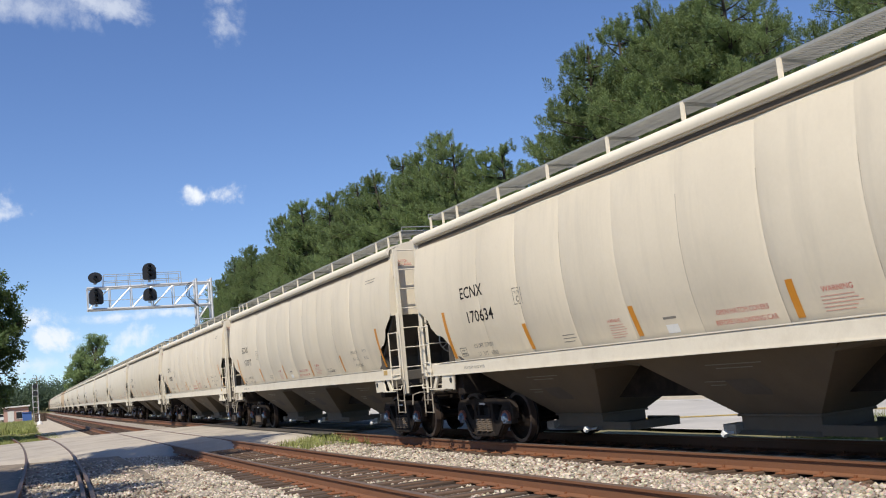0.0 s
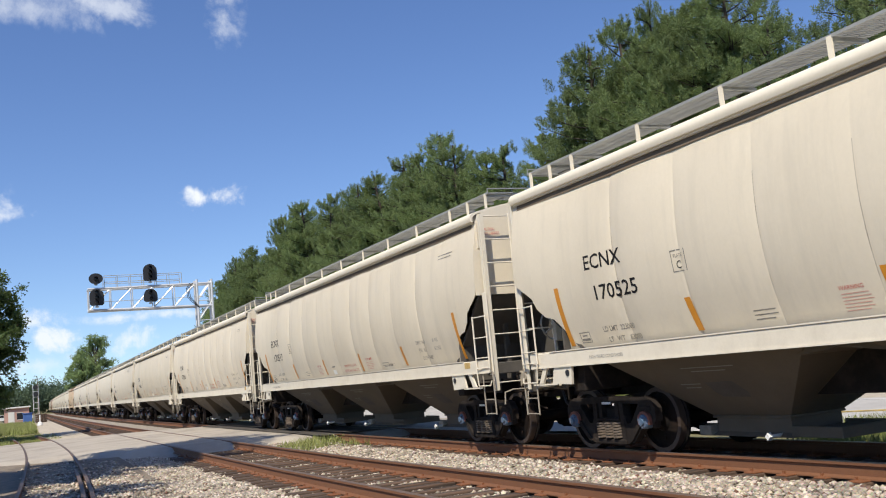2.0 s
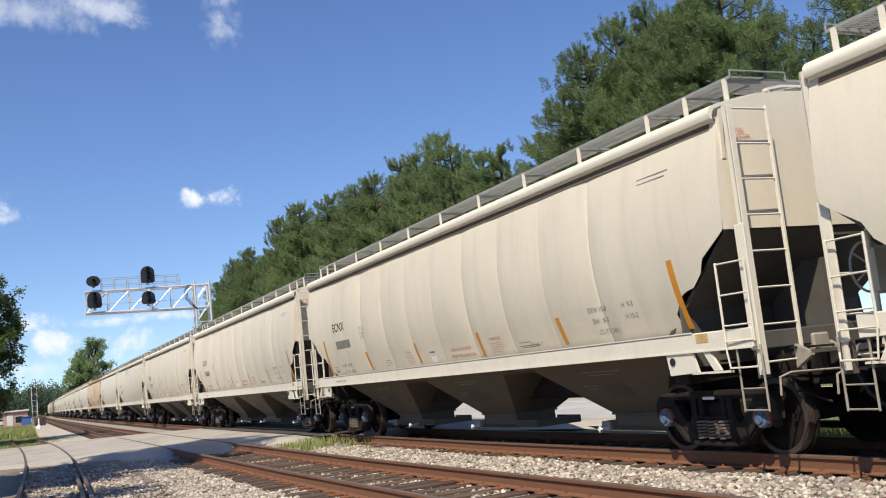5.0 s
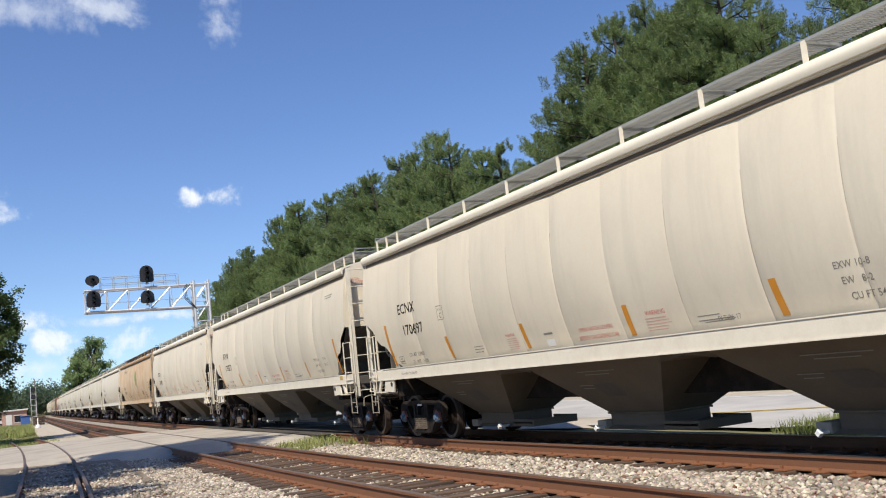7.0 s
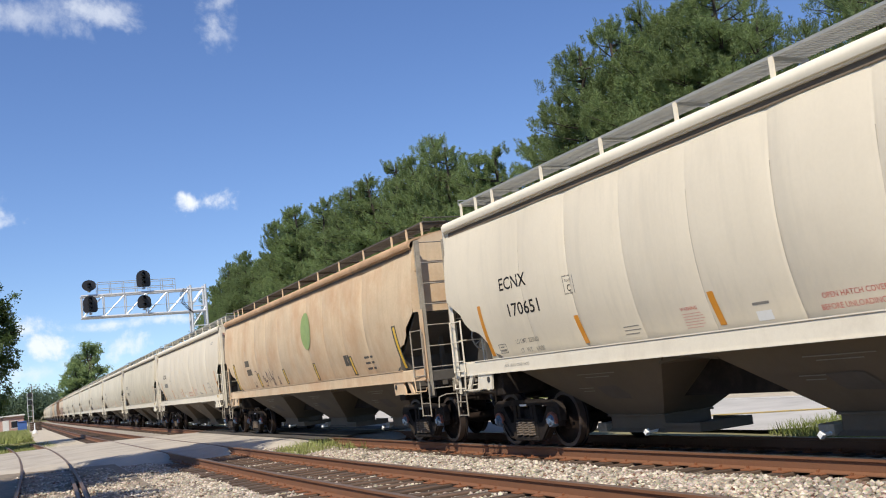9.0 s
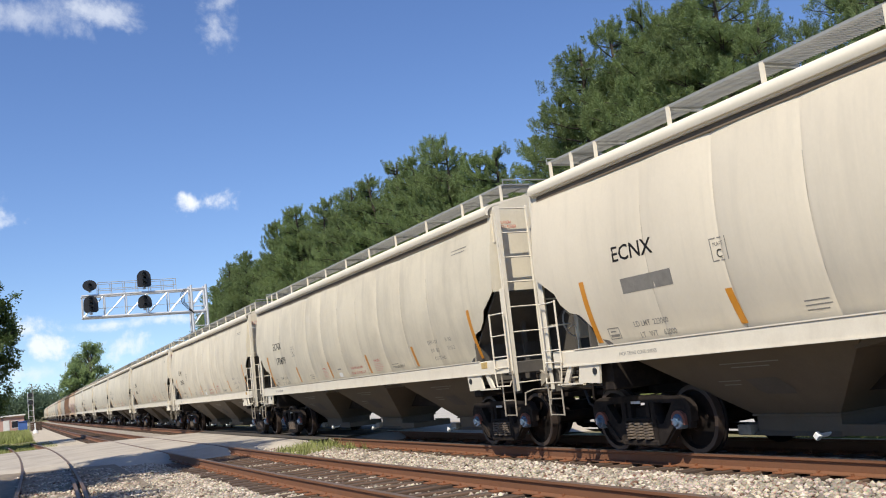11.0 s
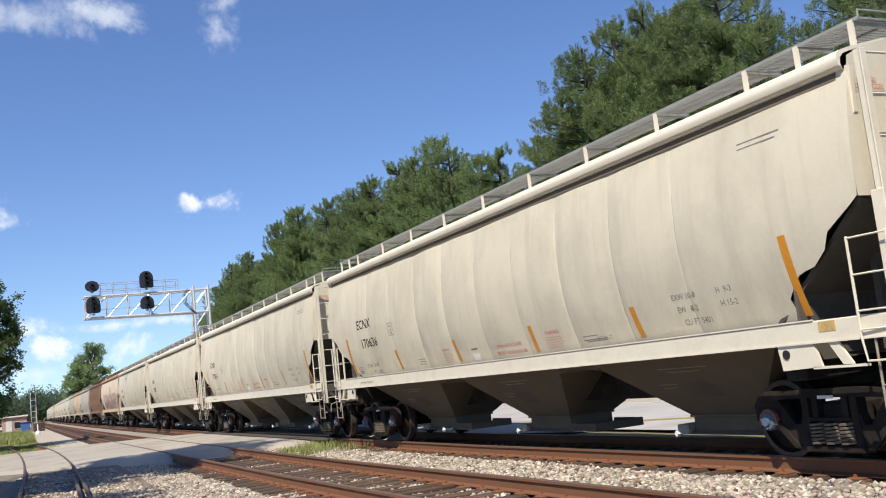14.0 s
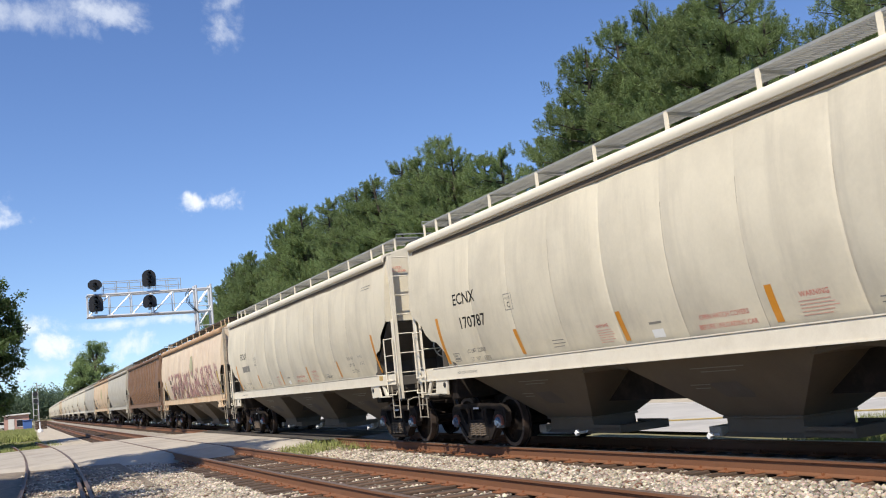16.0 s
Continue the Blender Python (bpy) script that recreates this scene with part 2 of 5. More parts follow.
    leaf_far=material("far_leaves", (0.21, 0.285, 0.11), 0.8, var=0.35, scale=0.2, fine=2, bump=0),
    # bluer than the near leaves: distance haze put into the colour
    wood_far=material("hazy_far_wood_leaves", (0.10, 0.145, 0.085), 0.8, var=0.35, scale=0.2, fine=2, bump=0),
    alu=material("aluminium_truss", (0.62, 0.63, 0.64), 0.45, 0.3, var=0.08, scale=3, fine=40, bump=0.02),
    signal=material("black_signal_paint", (0.018, 0.018, 0.02), 0.5, var=0.2, scale=5, fine=40, bump=0.02),
    lens=material("dark_lens", (0.02, 0.02, 0.025), 0.15, var=0.1, bump=0),
    brick=material("pale_red_wall", (0.45, 0.27, 0.22), 0.85, var=0.15, scale=3, fine=40, bump=0.2),
    bluebox=material("blue_panel", (0.06, 0.13, 0.35), 0.6, var=0.1, bump=0.02),
    pale=material("pale_roof", (0.62, 0.60, 0.56), 0.7, var=0.1, bump=0.05),
    wood=material("grey_pole_wood", (0.17, 0.14, 0.11), 0.9, var=0.25, scale=4, fine=40, bump=0.4, stretch=(3, 3, 0.4)),
)
STONE = bpy.data.materials.new("ballast_stone")
STONE.use_nodes = True


def stone_material(m):
    nt = m.node_tree
    N, K = nt.nodes.new, nt.links.new
    b = nt.nodes["Principled BSDF"]
    b.inputs["Roughness"].default_value = 0.9
    g = N("ShaderNodeNewGeometry")
    ramp = N("ShaderNodeValToRGB")
    K(g.outputs["Random Per Island"], ramp.inputs["Fac"])
    e = ramp.color_ramp.elements
    e[0].position, e[0].color = 0.0, (0.12, 0.095, 0.075, 1)
    e[1].position, e[1].color = 1.0, (0.68, 0.60, 0.49, 1)
    for pos, c in ((0.04, (0.17, 0.08, 0.05, 1)), (0.08, (0.19, 0.165, 0.135, 1)), (0.4, (0.32, 0.27, 0.21, 1)), (0.75, (0.47, 0.40, 0.315, 1))):
        x = e.new(pos)
        x.color = c
    tc = N("ShaderNodeTexCoord")
    n = N("ShaderNodeTexNoise")
    n.inputs["Scale"].default_value = 45
    K(tc.outputs["Object"], n.inputs["Vector"])
    mx = N("ShaderNodeMix")
    mx.data_type, mx.blend_type = "RGBA", "OVERLAY"
    mx.inputs["Factor"].default_value = 0.5
    K(ramp.outputs["Color"], mx.inputs["A"])
    K(n.outputs["Color"], mx.inputs["B"])
    hs = N("ShaderNodeHueSaturation")
    hs.inputs["Saturation"].default_value, hs.inputs["Value"].default_value = 1.02, 0.92
    K(mx.outputs["Result"], hs.inputs["Color"])
    K(hs.outputs["Color"], b.inputs["Base Color"])


stone_material(STONE)


def leafy(m, share):
    """Light passes through thin leaves."""
    nt = m.node_tree
    b, out = nt.nodes["Principled BSDF"], nt.nodes["Material Output"]
    tr, mx = nt.nodes.new("ShaderNodeBsdfTranslucent"), nt.nodes.new("ShaderNodeMixShader")
    nt.links.new(b.inputs["Base Color"].links[0].from_socket, tr.inputs["Color"])
    mx.inputs["Fac"].default_value = share
    nt.links.new(b.outputs[0], mx.inputs[1])
    nt.links.new(tr.outputs[0], mx.inputs[2])
    nt.links.new(mx.outputs[0], out.inputs["Surface"])


for nm in ("pine", "leaf", "leaf_far", "wood_far", "grass"):
    leafy(M[nm], 0.3)


# ---- mesh helpers ----
def mesh_of(name, verts, faces, mats, smooth=False, index=None):
    me = bpy.data.meshes.new(name)
    me.from_pydata([tuple(v) for v in verts], [], [tuple(f) for f in faces])
    for m in mats if isinstance(mats, (list, tuple)) else [mats]:
        me.materials.append(m)
    if index is not None:
        me.polygons.foreach_set("material_index", index)
    if smooth:
        me.polygons.foreach_set("use_smooth", [True] * len(me.polygons))
    me.update()
    return me


class Geo:
    """A growing list of vertices and faces."""

    def __init__(self):
        self.v, self.f, self.mi = [], [], []

    def add(self, verts, faces, mi=0):
        n = len(self.v)
        self.v += [tuple(a) for a in verts]
        self.f += [tuple(i + n for i in f) for f in faces]
        self.mi += [mi] * len(faces)
        return self

    def box(self, x0, x1, y0, y1, z0, z1, mi=0, bevel=0.0):
        b = min(bevel, (x1 - x0) * .3, (y1 - y0) * .3, (z1 - z0) * .3)
        if b <= 0:
            vs = [(x, y, z) for x in (x0, x1) for y in (y0, y1) for z in (z0, z1)]
            return self.add(vs, [(0, 1, 3, 2), (4, 6, 7, 5), (0, 4, 5, 1), (2, 3, 7, 6), (0, 2, 6, 4), (1, 5, 7, 3)], mi)
        bm = bmesh.new()
        bmesh.ops.create_cube(bm, size=1, matrix=Matrix.Translation(((x0 + x1) / 2, (y0 + y1) / 2, (z0 + z1) / 2)) @ Matrix.Diagonal((x1 - x0, y1 - y0, z1 - z0, 1)))
        bmesh.ops.bevel(bm, geom=bm.edges[:], offset=b, segments=1, affect="EDGES")
        bm.verts.ensure_lookup_table()
        self.add([tuple(v.co) for v in bm.verts], [[v.index for v in f.verts] for f in bm.faces], mi)
        bm.free()
        return self

    def tube(self, points, r, n=6, mi=0, cap=True):
        pts = [Vector(p) for p in points]
        rings, prev = [], None
        for i, p in enumerate(pts):
            d = (pts[min(i + 1, len(pts) - 1)] - pts[max(i - 1, 0)]).normalized()
            a = d.cross(Vector((0, 0, 1)) if abs(d.z) < 0.9 else Vector((1, 0, 0))).normalized() if prev is None else (prev - d * prev.dot(d)).normalized()
            prev = a
            b = d.cross(a)
            rr = r[i] if isinstance(r, (list, tuple)) else r
            rings.append([p + (a * math.cos(2 * math.pi * k / n) + b * math.sin(2 * math.pi * k / n)) * rr for k in range(n)])
        vs = [v for ring in rings for v in ring]
        fs = [(i * n + k, i * n + (k + 1) % n, (i + 1) * n + (k + 1) % n, (i + 1) * n + k) for i in range(len(pts) - 1) for k in range(n)]
        if cap:
            fs += [tuple(range(n))[::-1], tuple((len(pts) - 1) * n + k for k in range(n))]
        return self.add(vs, fs, mi)

    def prism(self, outline, axis, a, b, mi=0):
        """Extrude a flat outline of (p, q) pairs along an axis from a to b."""
        def at(p, q, t):
            return {"x": (t, p, q), "y": (p, t, q), "z": (p, q, t)}[axis]
        n = len(outline)
        vs = [at(p, q, a) for p, q in outline] + [at(p, q, b) for p, q in outline]
        fs = [tuple(range(n))[::-1], tuple(range(n, 2 * n))] + [(i, (i + 1) % n, n + (i + 1) % n, n + i) for i in range(n)]
        return self.add(vs, fs, mi)

    def lathe(self, profile, axis, centre, n=28, mi=0, closed=False):
        """Turn (radius, along) pairs about an axis."""
        vs, m = [], len(profile)
        for k in range(n):
            c, s = math.cos(2 * math.pi * k / n), math.sin(2 * math.pi * k / n)
            for r, t in profile:
                vs.append((centre[0] + t, centre[1] + r * c, centre[2] + r * s) if axis == "x" else (centre[0] + r * c, centre[1] + t, centre[2] + r * s) if axis == "y"
                          else (centre[0] + r * c, centre[1] + r * s, centre[2] + t))
        fs = [(k * m + i, k * m + i + 1, ((k + 1) % n) * m + i + 1, ((k + 1) % n) * m + i) for k in range(n) for i in range(m - 1)]
        return self.add(vs, fs, mi)

    def mesh(self, name, mats, smooth=False):
        me = mesh_of(name, self.v, self.f, mats, smooth, self.mi)
        bm = bmesh.new()
        bm.from_mesh(me)
        bmesh.ops.recalc_face_normals(bm, faces=bm.faces)
        bm.to_mesh(me)
        bm.free()
        if smooth:
            me.set_sharp_from_angle(angle=radians(38))
        return me


def part(name, geo, mats, parent, label="", smooth=False, at=None):
    me = geo.mesh(name, mats, smooth) if isinstance(geo, Geo) else geo
    ob = new(name, me)
    ob.parent = parent
    if at is not None:
        ob.location = at
    if label:
        ob["label"] = label
    if name in ("stencil_block", "lettering"):
        ob["kind"] = "stuff"
    return ob


def empty(name, label, category, group="", kind=""):
    return tagged(new(name), label, category, group, kind)


def setting(name, geo, mats, label, category, kind="structure", smooth=False):
    me = geo.mesh(name, mats, smooth) if isinstance(geo, Geo) else geo
    return tagged(new(name, me), label, category, "", kind)


# ---- the line of the tracks ----
TRAIN_X, NEAR_X, HALF_GAUGE = 9.124, 5.149, 0.775


def bend(s):
    """Sideways shift of the tracks at s metres along, and its slope."""
    k, k2, s1 = 0.0002, 0.00004, 80.0
    if s <= s1:
        return k * s * s / 2, k * s
    d = s - s1
    return k * s1 * s1 / 2 + k * s1 * d + k2 * d * d / 2, k * s1 + k2 * d


def along(x, s, z=0.0):
    return Vector((x + bend(s)[0], s, z))


def lift(s):
    """The line climbs a hand's breadth towards the near end."""
    return .045 * min(1.0, max(0.0, (17.0 - s) / 9.0))


# ---- ground, roads, tracks ----
def grid_mesh(name, xs, ys, fz, mat, smooth=True):
    vs = [(x, y, fz(x, y)) for y in ys for x in xs]
    n = len(xs)
    fs = [(j * n + i, j * n + i + 1, (j + 1) * n + i + 1, (j + 1) * n + i) for j in range(len(ys) - 1) for i in range(n - 1)]
    return mesh_of(name, vs, fs, mat, smooth)


def steps(*spans):
    out = []
    for a, b, n in spans:
        out += [a + (b - a) * i / n for i in range(n)]
    return out + [spans[-1][1]]


def ground_z(x, y):
    h = 0.06 * noise.noise((x * .12, y * .12, 0)) + 0.03 * noise.noise((x * .6, y * .6, 3))
    base = -0.48 if x > 11 else -0.42 if x > 0 else -0.36
    if x > 26:
        base += min(1.2, (x - 26) * 0.10)
    d = math.hypot(x, y)
    if d > 300:
        base += min(6, (d - 300) * 0.004)
    return base + h


setting("ground", grid_mesh("ground", steps((-2500, -300, 6), (-300, -40, 12), (-40, 60, 100), (60, 300, 12), (300, 2500, 6)),
                            steps((-2500, -300, 6), (-300, -20, 12), (-20, 120, 120), (120, 400, 20), (400, 2500, 8)), ground_z, M["ground"]),
        0, "dry grassy ground with bare earth patches", "ground")


def strip(xl, xr, s0, s1, n, z, skirt=0.0, drop=0.0):
    g = Geo()
    cols = [(xl - skirt, z - drop), (xl, z), (xr, z), (xr + skirt, z - drop)] if skirt else [(xl, z), (xr, z)]
    m = len(cols)
    for i in range(n + 1):
        s = s0 + (s1 - s0) * i / n
        b = bend(s)[0]
        g.v += [(x + b, s, lift(s) + zz + 0.015 * noise.noise((x * .9, s * .9, 1))) for x, zz in cols]
    for i in range(n):
        for k in range(m - 1):
            g.f.append((i * m + k, i * m + k + 1, (i + 1) * m + k + 1, (i + 1) * m + k))
            g.mi.append(0)
    return g


setting("ballast_bed", strip(2.75, 11.2, -60, 620, 170, -0.235, 0.7, 0.32), M["ballast"], "pale crushed-stone ballast bed under the tracks", "ballast")
lot = Geo()
lot.add([(-9, 7, -.2), (2.6, 7, -.2), (2.75, 20, -.2), (3.0, 30.5, -.16), (-0.3, 33.5, -.16), (-9, 41, -.16)], [(0, 1, 2, 3, 4, 5)])
setting("gravel_lot", lot, M["gravel"], "stony gravel verge beside the tracks", "gravel")

# the level crossing: one skewed slab of pale asphalt, flush with the rails
cross = Geo()
NEAR_EDGE = [(-30, 60), (-0.2, 32.4), (6.1, 27.8), (9.5, 24.4), (15.5, 20.0)]
FAR_EDGE = [(-30, 75), (-0.3, 52.8), (4.9, 49.0), (10.0, 45.2), (15.5, 41.0)]
cols = []
for (xa, ya), (xb, yb) in zip(NEAR_EDGE, FAR_EDGE):
    cols.append([(xa + (xb - xa) * k, ya + (yb - ya) * k) for k in (0, .04, .12, .3, .5, .7, .88, .96, 1)])
fine = []
for i in range(len(cols) - 1):
    for q in range(8):
        fine.append([tuple(cols[i][k][c] + (cols[i + 1][k][c] - cols[i][k][c]) * q / 8 for c in (0, 1)) for k in range(9)])
fine.append(cols[-1])
for col in fine:
    for k, (x, y) in enumerate(col):
        z = -0.012 + 0.02 * noise.noise((x * .3, y * .3, 5)) - (0.23 if k in (0, 8) else 0.02 if k in (1, 7) else 0)
        if x < 2.5:
            z -= min(0.12, (2.5 - x) * 0.03)
        if x > 11.5:
            z -= (x - 11.5) * 0.09
        cross.v.append((x, y + (0.35 * noise.noise((x * .5, 0, 2)) if k in (0, 1, 7, 8) else 0), z))
n9 = 9
for i in range(len(fine) - 1):
    for k in range(8):
        cross.f.append((i * n9 + k, i * n9 + k + 1, (i + 1) * n9 + k + 1, (i + 1) * n9 + k))
        cross.mi.append(0)
setting("crossing_road", cross, M["asphalt"], "pale worn asphalt level crossing over the tracks", "road", smooth=True)


def flat_strip(name, x0, x1, y0, y1, z, mat, label, category, n=60):
    g = Geo()
    for i in range(n + 1):
        y = y0 + (y1 - y0) * i / n
        b = bend(y)[0]
        g.v += [(x0 + b, y, z), (x1 + b, y, z)]
    for i in range(n):
        g.f.append((2 * i, 2 * i + 1, 2 * i + 3, 2 * i + 2))
        g.mi.append(0)
    return setting(name, g, mat, label, category)


road = Geo()
for i in range(101):
    y = -80 + 5.0 * i
    b = bend(y)[0]
    road.v += [((16.6 if y < 14 else 13.7) + b, y, -.385), (21.4 + b, y, -.385)]
    if i:
        road.f.append((2 * i - 2, 2 * i - 1, 2 * i + 1, 2 * i))
        road.mi.append(0)
setting("road", road, M["road"], "pale grey two-lane road beside the railway", "road")
flat_strip("road_shoulder", 21.4, 24.6, -80, 420, -.40, M["pale_gravel"], "pale sandy shoulder along the road", "gravel")
flat_strip("gravel_bank", 1.6, 3.78, 50.0, 150, -0.195, M["pale_gravel"], "pale sandy gravel bank beside the track", "gravel", 30)
ROAD_MID = [(-80, 19.8), (-10, 19.6), (6, 19.2), (12, 18.9), (16.06, 17.96), (20.4, 16.0), (25, 14.4)]
for off in (-.12, .12):
    g = Geo()
    for i, (y, x) in enumerate(ROAD_MID):
        g.v += [(x + off - .06, y, -.376), (x + off + .06, y, -.376)]
        if i:
            g.f.append((2 * i - 2, 2 * i - 1, 2 * i + 1, 2 * i))
            g.mi.append(0)
    setting("road_line_yellow", g, M["line_yellow"], "painted yellow road line", "road marking")
flat_strip("road_line_white", 20.8, 20.92, -80, 420, -0.376, M["line_white"], "painted white edge line", "road marking")

RAIL = [(-.068, -.185), (.068, -.185), (.068, -.172), (.012, -.150), (.010, -.048), (.036, -.036), (.037, -.006), (.030, 0), (-.030, 0), (-.037, -.006), (-.036, -.036), (-.010, -.048), (-.012, -.150), (-.068, -.172)]


def rail_geo(line, head):
    """A rail swept along a list of points with their side directions."""
    g = Geo()
    n = len(RAIL)
    for p, side in line:
        g.v += [tuple(Vector(p) + side * a + Vector((0, 0, b))) for a, b in RAIL]
    for i in range(len(line) - 1):
        for k in range(n):
            g.f.append((i * n + k, i * n + (k + 1) % n, (i + 1) * n + (k + 1) % n, (i + 1) * n + k))
            g.mi.append(1 if k in (6, 7, 8) else 0)
    g.f += [tuple(range(n)), tuple(range((len(line) - 1) * n, len(line) * n))]
    g.mi += [0, 0]
    return g


def side_of(slope):
    return Vector((1, -slope, 0)).normalized()


TIE_GEO = Geo().box(-1.3, 1.3, -.115, .115, -.18, 0, bevel=.012).mesh("tie", M["tie"])
PLATE_GEO = Geo().box(-.18, .18, -.09, .09, 0, .018, bevel=.004).box(.075, .1, -.06, -.03, .018, .05).box(-.1, -.075, .03, .06, .018, .05).box(.075, .1, .03, .06, .018, .045).mesh("tie_plate", M["plate"])
TRACKS = {}


def build_track(name, x, s0, s1, head, label):
    root = empty(name, label, "railway track", kind="structure")
    stops = [s0 + (24 - s0) * i / 60 for i in range(60)] + [24 + (s1 - 24) * i / 170 for i in range(171)]
    for side in (-1, 1):
        line = [(along(x, s, lift(s)) + side_of(bend(s)[1]) * side * HALF_GAUGE, side_of(bend(s)[1])) for s in stops]
        part("rail", rail_geo(line, head), [M["rail"], head], root, "rusty steel rail with a worn head")
    TRACKS[name] = (root, x)


build_track("track_near", NEAR_X, -60, 620, M["rail_dull"], "rusty railway track on weathered wooden ties")
build_track("track_train", TRAIN_X, -60, 700, M["rail_top"], "rusty railway track carrying the train")

# the old siding set into the crossing, curving away to the camera's side
siding = empty("track_siding", "old siding rails sunk in asphalt and gravel", "railway track", kind="structure")


def siding_x(y, k):
    # k 0: the rail further from the main line, 1: the nearer one
    return ((0.62 + 0.0009 * (y - 42.5) ** 2 * -1.0) if k == 0 else (1.96 - 0.00103 * (y - 43.2) ** 2))


for k in (0, 1):
    pts = [9 + i for i in range(0, 55)]
    line = [(Vector((siding_x(y, k), y, -0.006 - max(0, 2.5 - siding_x(y, k)) * 0.03 if y > 29 else -0.05)), Vector((1, 0, 0))) for y in pts]
    part("rail", rail_geo(line, M["rail_dull"]), [M["rail"], M["rail_dull"]], siding, "dark worn siding rail")
line = [(Vector((siding_x(y, 1) - 0.14, y, -0.05)), Vector((1, 0, 0))) for y in [9 + i for i in range(17)]]
part("guard_rail", rail_geo(line, M["rail_dull"]), [M["rail"], M["rail_dull"]], siding, "short guard rail beside the running rail")

# dark strips added along the train's rails on the crossing, standing in for its shade
for x0, x1 in ((-.69, .69), (.87, 1.5), (-1.35, -.86)):
    panel = Geo()
    for i in range(13):
        y = 25.6 + 19.0 * i / 12
        panel.v += [(TRAIN_X + bend(y)[0] + x0, y, .012), (TRAIN_X + bend(y)[0] + x1, y, .012)]
        if i:
            panel.f.append((2 * i - 2, 2 * i - 1, 2 * i + 1, 2 * i))
            panel.mi.append(0)
    setting("crossing_panel", panel, M["train_shade"], "dark strip painting the train's shade onto the crossing", "crossing panel")


# ---- the covered hopper cars ----
CAR_L = 18.074
HALF = 8.33
SIDE = [(z, 1.626 - (z - 2.82) ** 2 / (6.7 if z < 2.82 else 9.68)) for z in (1.40, 1.57, 1.75, 1.95, 2.15, 2.35, 2.6, 2.82, 3.05, 3.3, 3.5, 3.7, 3.87, 4.02)]
END = [(1.40, 7.20), (1.58, 7.19), (1.70, 7.15), (1.82, 7.12), (1.95, 7.24), (2.05, 7.36), (2.08, 7.46), (2.105, 7.59), (2.25, 7.78), (2.42, 7.87), (2.64, 8.24), (2.70, 8.32), (2.80, 8.33), (4.1, 8.33)]


def lerp_table(tab, z):
    if z <= tab[0][0]:
        return tab[0][1]
    for (a, u), (b, v) in zip(tab, tab[1:]):
        if z <= b:
            return u + (v - u) * (z - a) / (b - a)
    return tab[-1][1]


def uside(z):
    return lerp_table(SIDE, z)


SEAMS = [-5.55 + 1.39 * i for i in range(9)]


def side_off(y, z, seed):
    """How far the side sheet is dished in at a place: long waves and weld seams."""
    d = 0.007 * noise.noise((y * .55, z * .7, seed * 3.1)) + 0.002 * noise.noise((y * 1.7, z * .4, seed * 5 + 7)) - 0.009
    for i, s in enumerate(SEAMS):
        t = abs(y - s)
        if t < .5:
            q = 0.004 + 0.011 * ((i * 37 + seed * 13) % 7) / 7
            d -= q * max(0, 1 - t / .045) * (1 if z < 3.7 else .3) + q * .9 * (1 - t / .5) ** 2
    return d


def skin(y, z, seed):
    """Half width of the side sheet at a place."""
    f = min(1.0, max(0.0, (7.2 - abs(y)) / .4))
    return uside(z) + side_off(y, z, seed) * f


ZS = [1.42, 1.5, 1.58, 1.7, 1.82, 1.95, 2.05, 2.08, 2.105, 2.25, 2.42, 2.64, 2.70, 2.80, 2.95, 3.1, 3.3, 3.5, 3.7, 3.87, 4.0]
YS = sorted([-7.0, -6.7, -6.4, 6.4, 6.7, 7.0] + [s + d for s in SEAMS for d in (-.45, -.05, -.018, -.006, .006, .018, .05, .45)])


def cell(tab, v):
    for i in range(len(tab) - 2):
        if v < tab[i + 1]:
            return tab[i], tab[i + 1]
    return tab[-2], tab[-1]


@functools.lru_cache(None)
def knot(y, z, seed):
    return skin(y, z, seed)


def sheet(y, z, seed):
    """Half width of the side sheet as its facets run."""
    if abs(y) >= 7.0:
        return skin(y, z, seed)
    (ya, yb), (za, zb) = cell(YS, y), cell(ZS, z)
    p, q = (y - ya) / (yb - ya), (z - za) / (zb - za)
    return (knot(ya, za, seed) * (1 - p) + knot(yb, za, seed) * p) * (1 - q) + (knot(ya, zb, seed) * (1 - p) + knot(yb, zb, seed) * p) * q


def shell_geo(ribs=False, seed=0, seamed=True):
    """The two side sheets with their weld seams, and the two upper end panels."""
    g = Geo()
    zs, ys = ZS, YS
    for sx in (-1, 1):
        n0 = len(g.v)
        for z in zs:
            e = lerp_table(END, z)
            row = [-e, -(7.0 + (e - 7.0) * .5)] + ys + [7.0 + (e - 7.0) * .5, e]
            for y in row:
                g.v.append((sx * skin(y, z, seed), y, z))
        m = len(ys) + 4
        for j in range(len(zs) - 1):
            for i in range(m - 1):
                g.f.append((n0 + j * m + i, n0 + j * m + i + 1, n0 + (j + 1) * m + i + 1, n0 + (j + 1) * m + i))
                q = i - 5
                dark = 0 <= q < 72 and q % 8 == 3 and (q // 8 * 5 + seed * 3) % 4 and j < len(zs) - 5
                g.mi.append(1 if dark and seamed else 0)
    for sy in (-1, 1):
        n0 = len(g.v)
        rows = [2.69, 2.9, 3.1, 3.3, 3.5, 3.7, 3.87, 4.0]
        for z in rows:
            u = uside(z)
            g.v += [(-u, sy * HALF, z), (-u * .5, sy * (HALF + .01), z), (u * .5, sy * (HALF + .01), z), (u, sy * HALF, z)]
        top = [(1.46, 4.1), (1.25, 4.2), (.9, 4.29), (.45, 4.35), (0, 4.37)]
        k0 = len(g.v)
        arc = [(-u, z) for u, z in top] + [(u, z) for u, z in top[-2::-1]]
        g.v += [(u, sy * HALF, z) for u, z in arc]
        for j in range(len(rows) - 1):
            for i in range(3):
                a = n0 + j * 4 + i
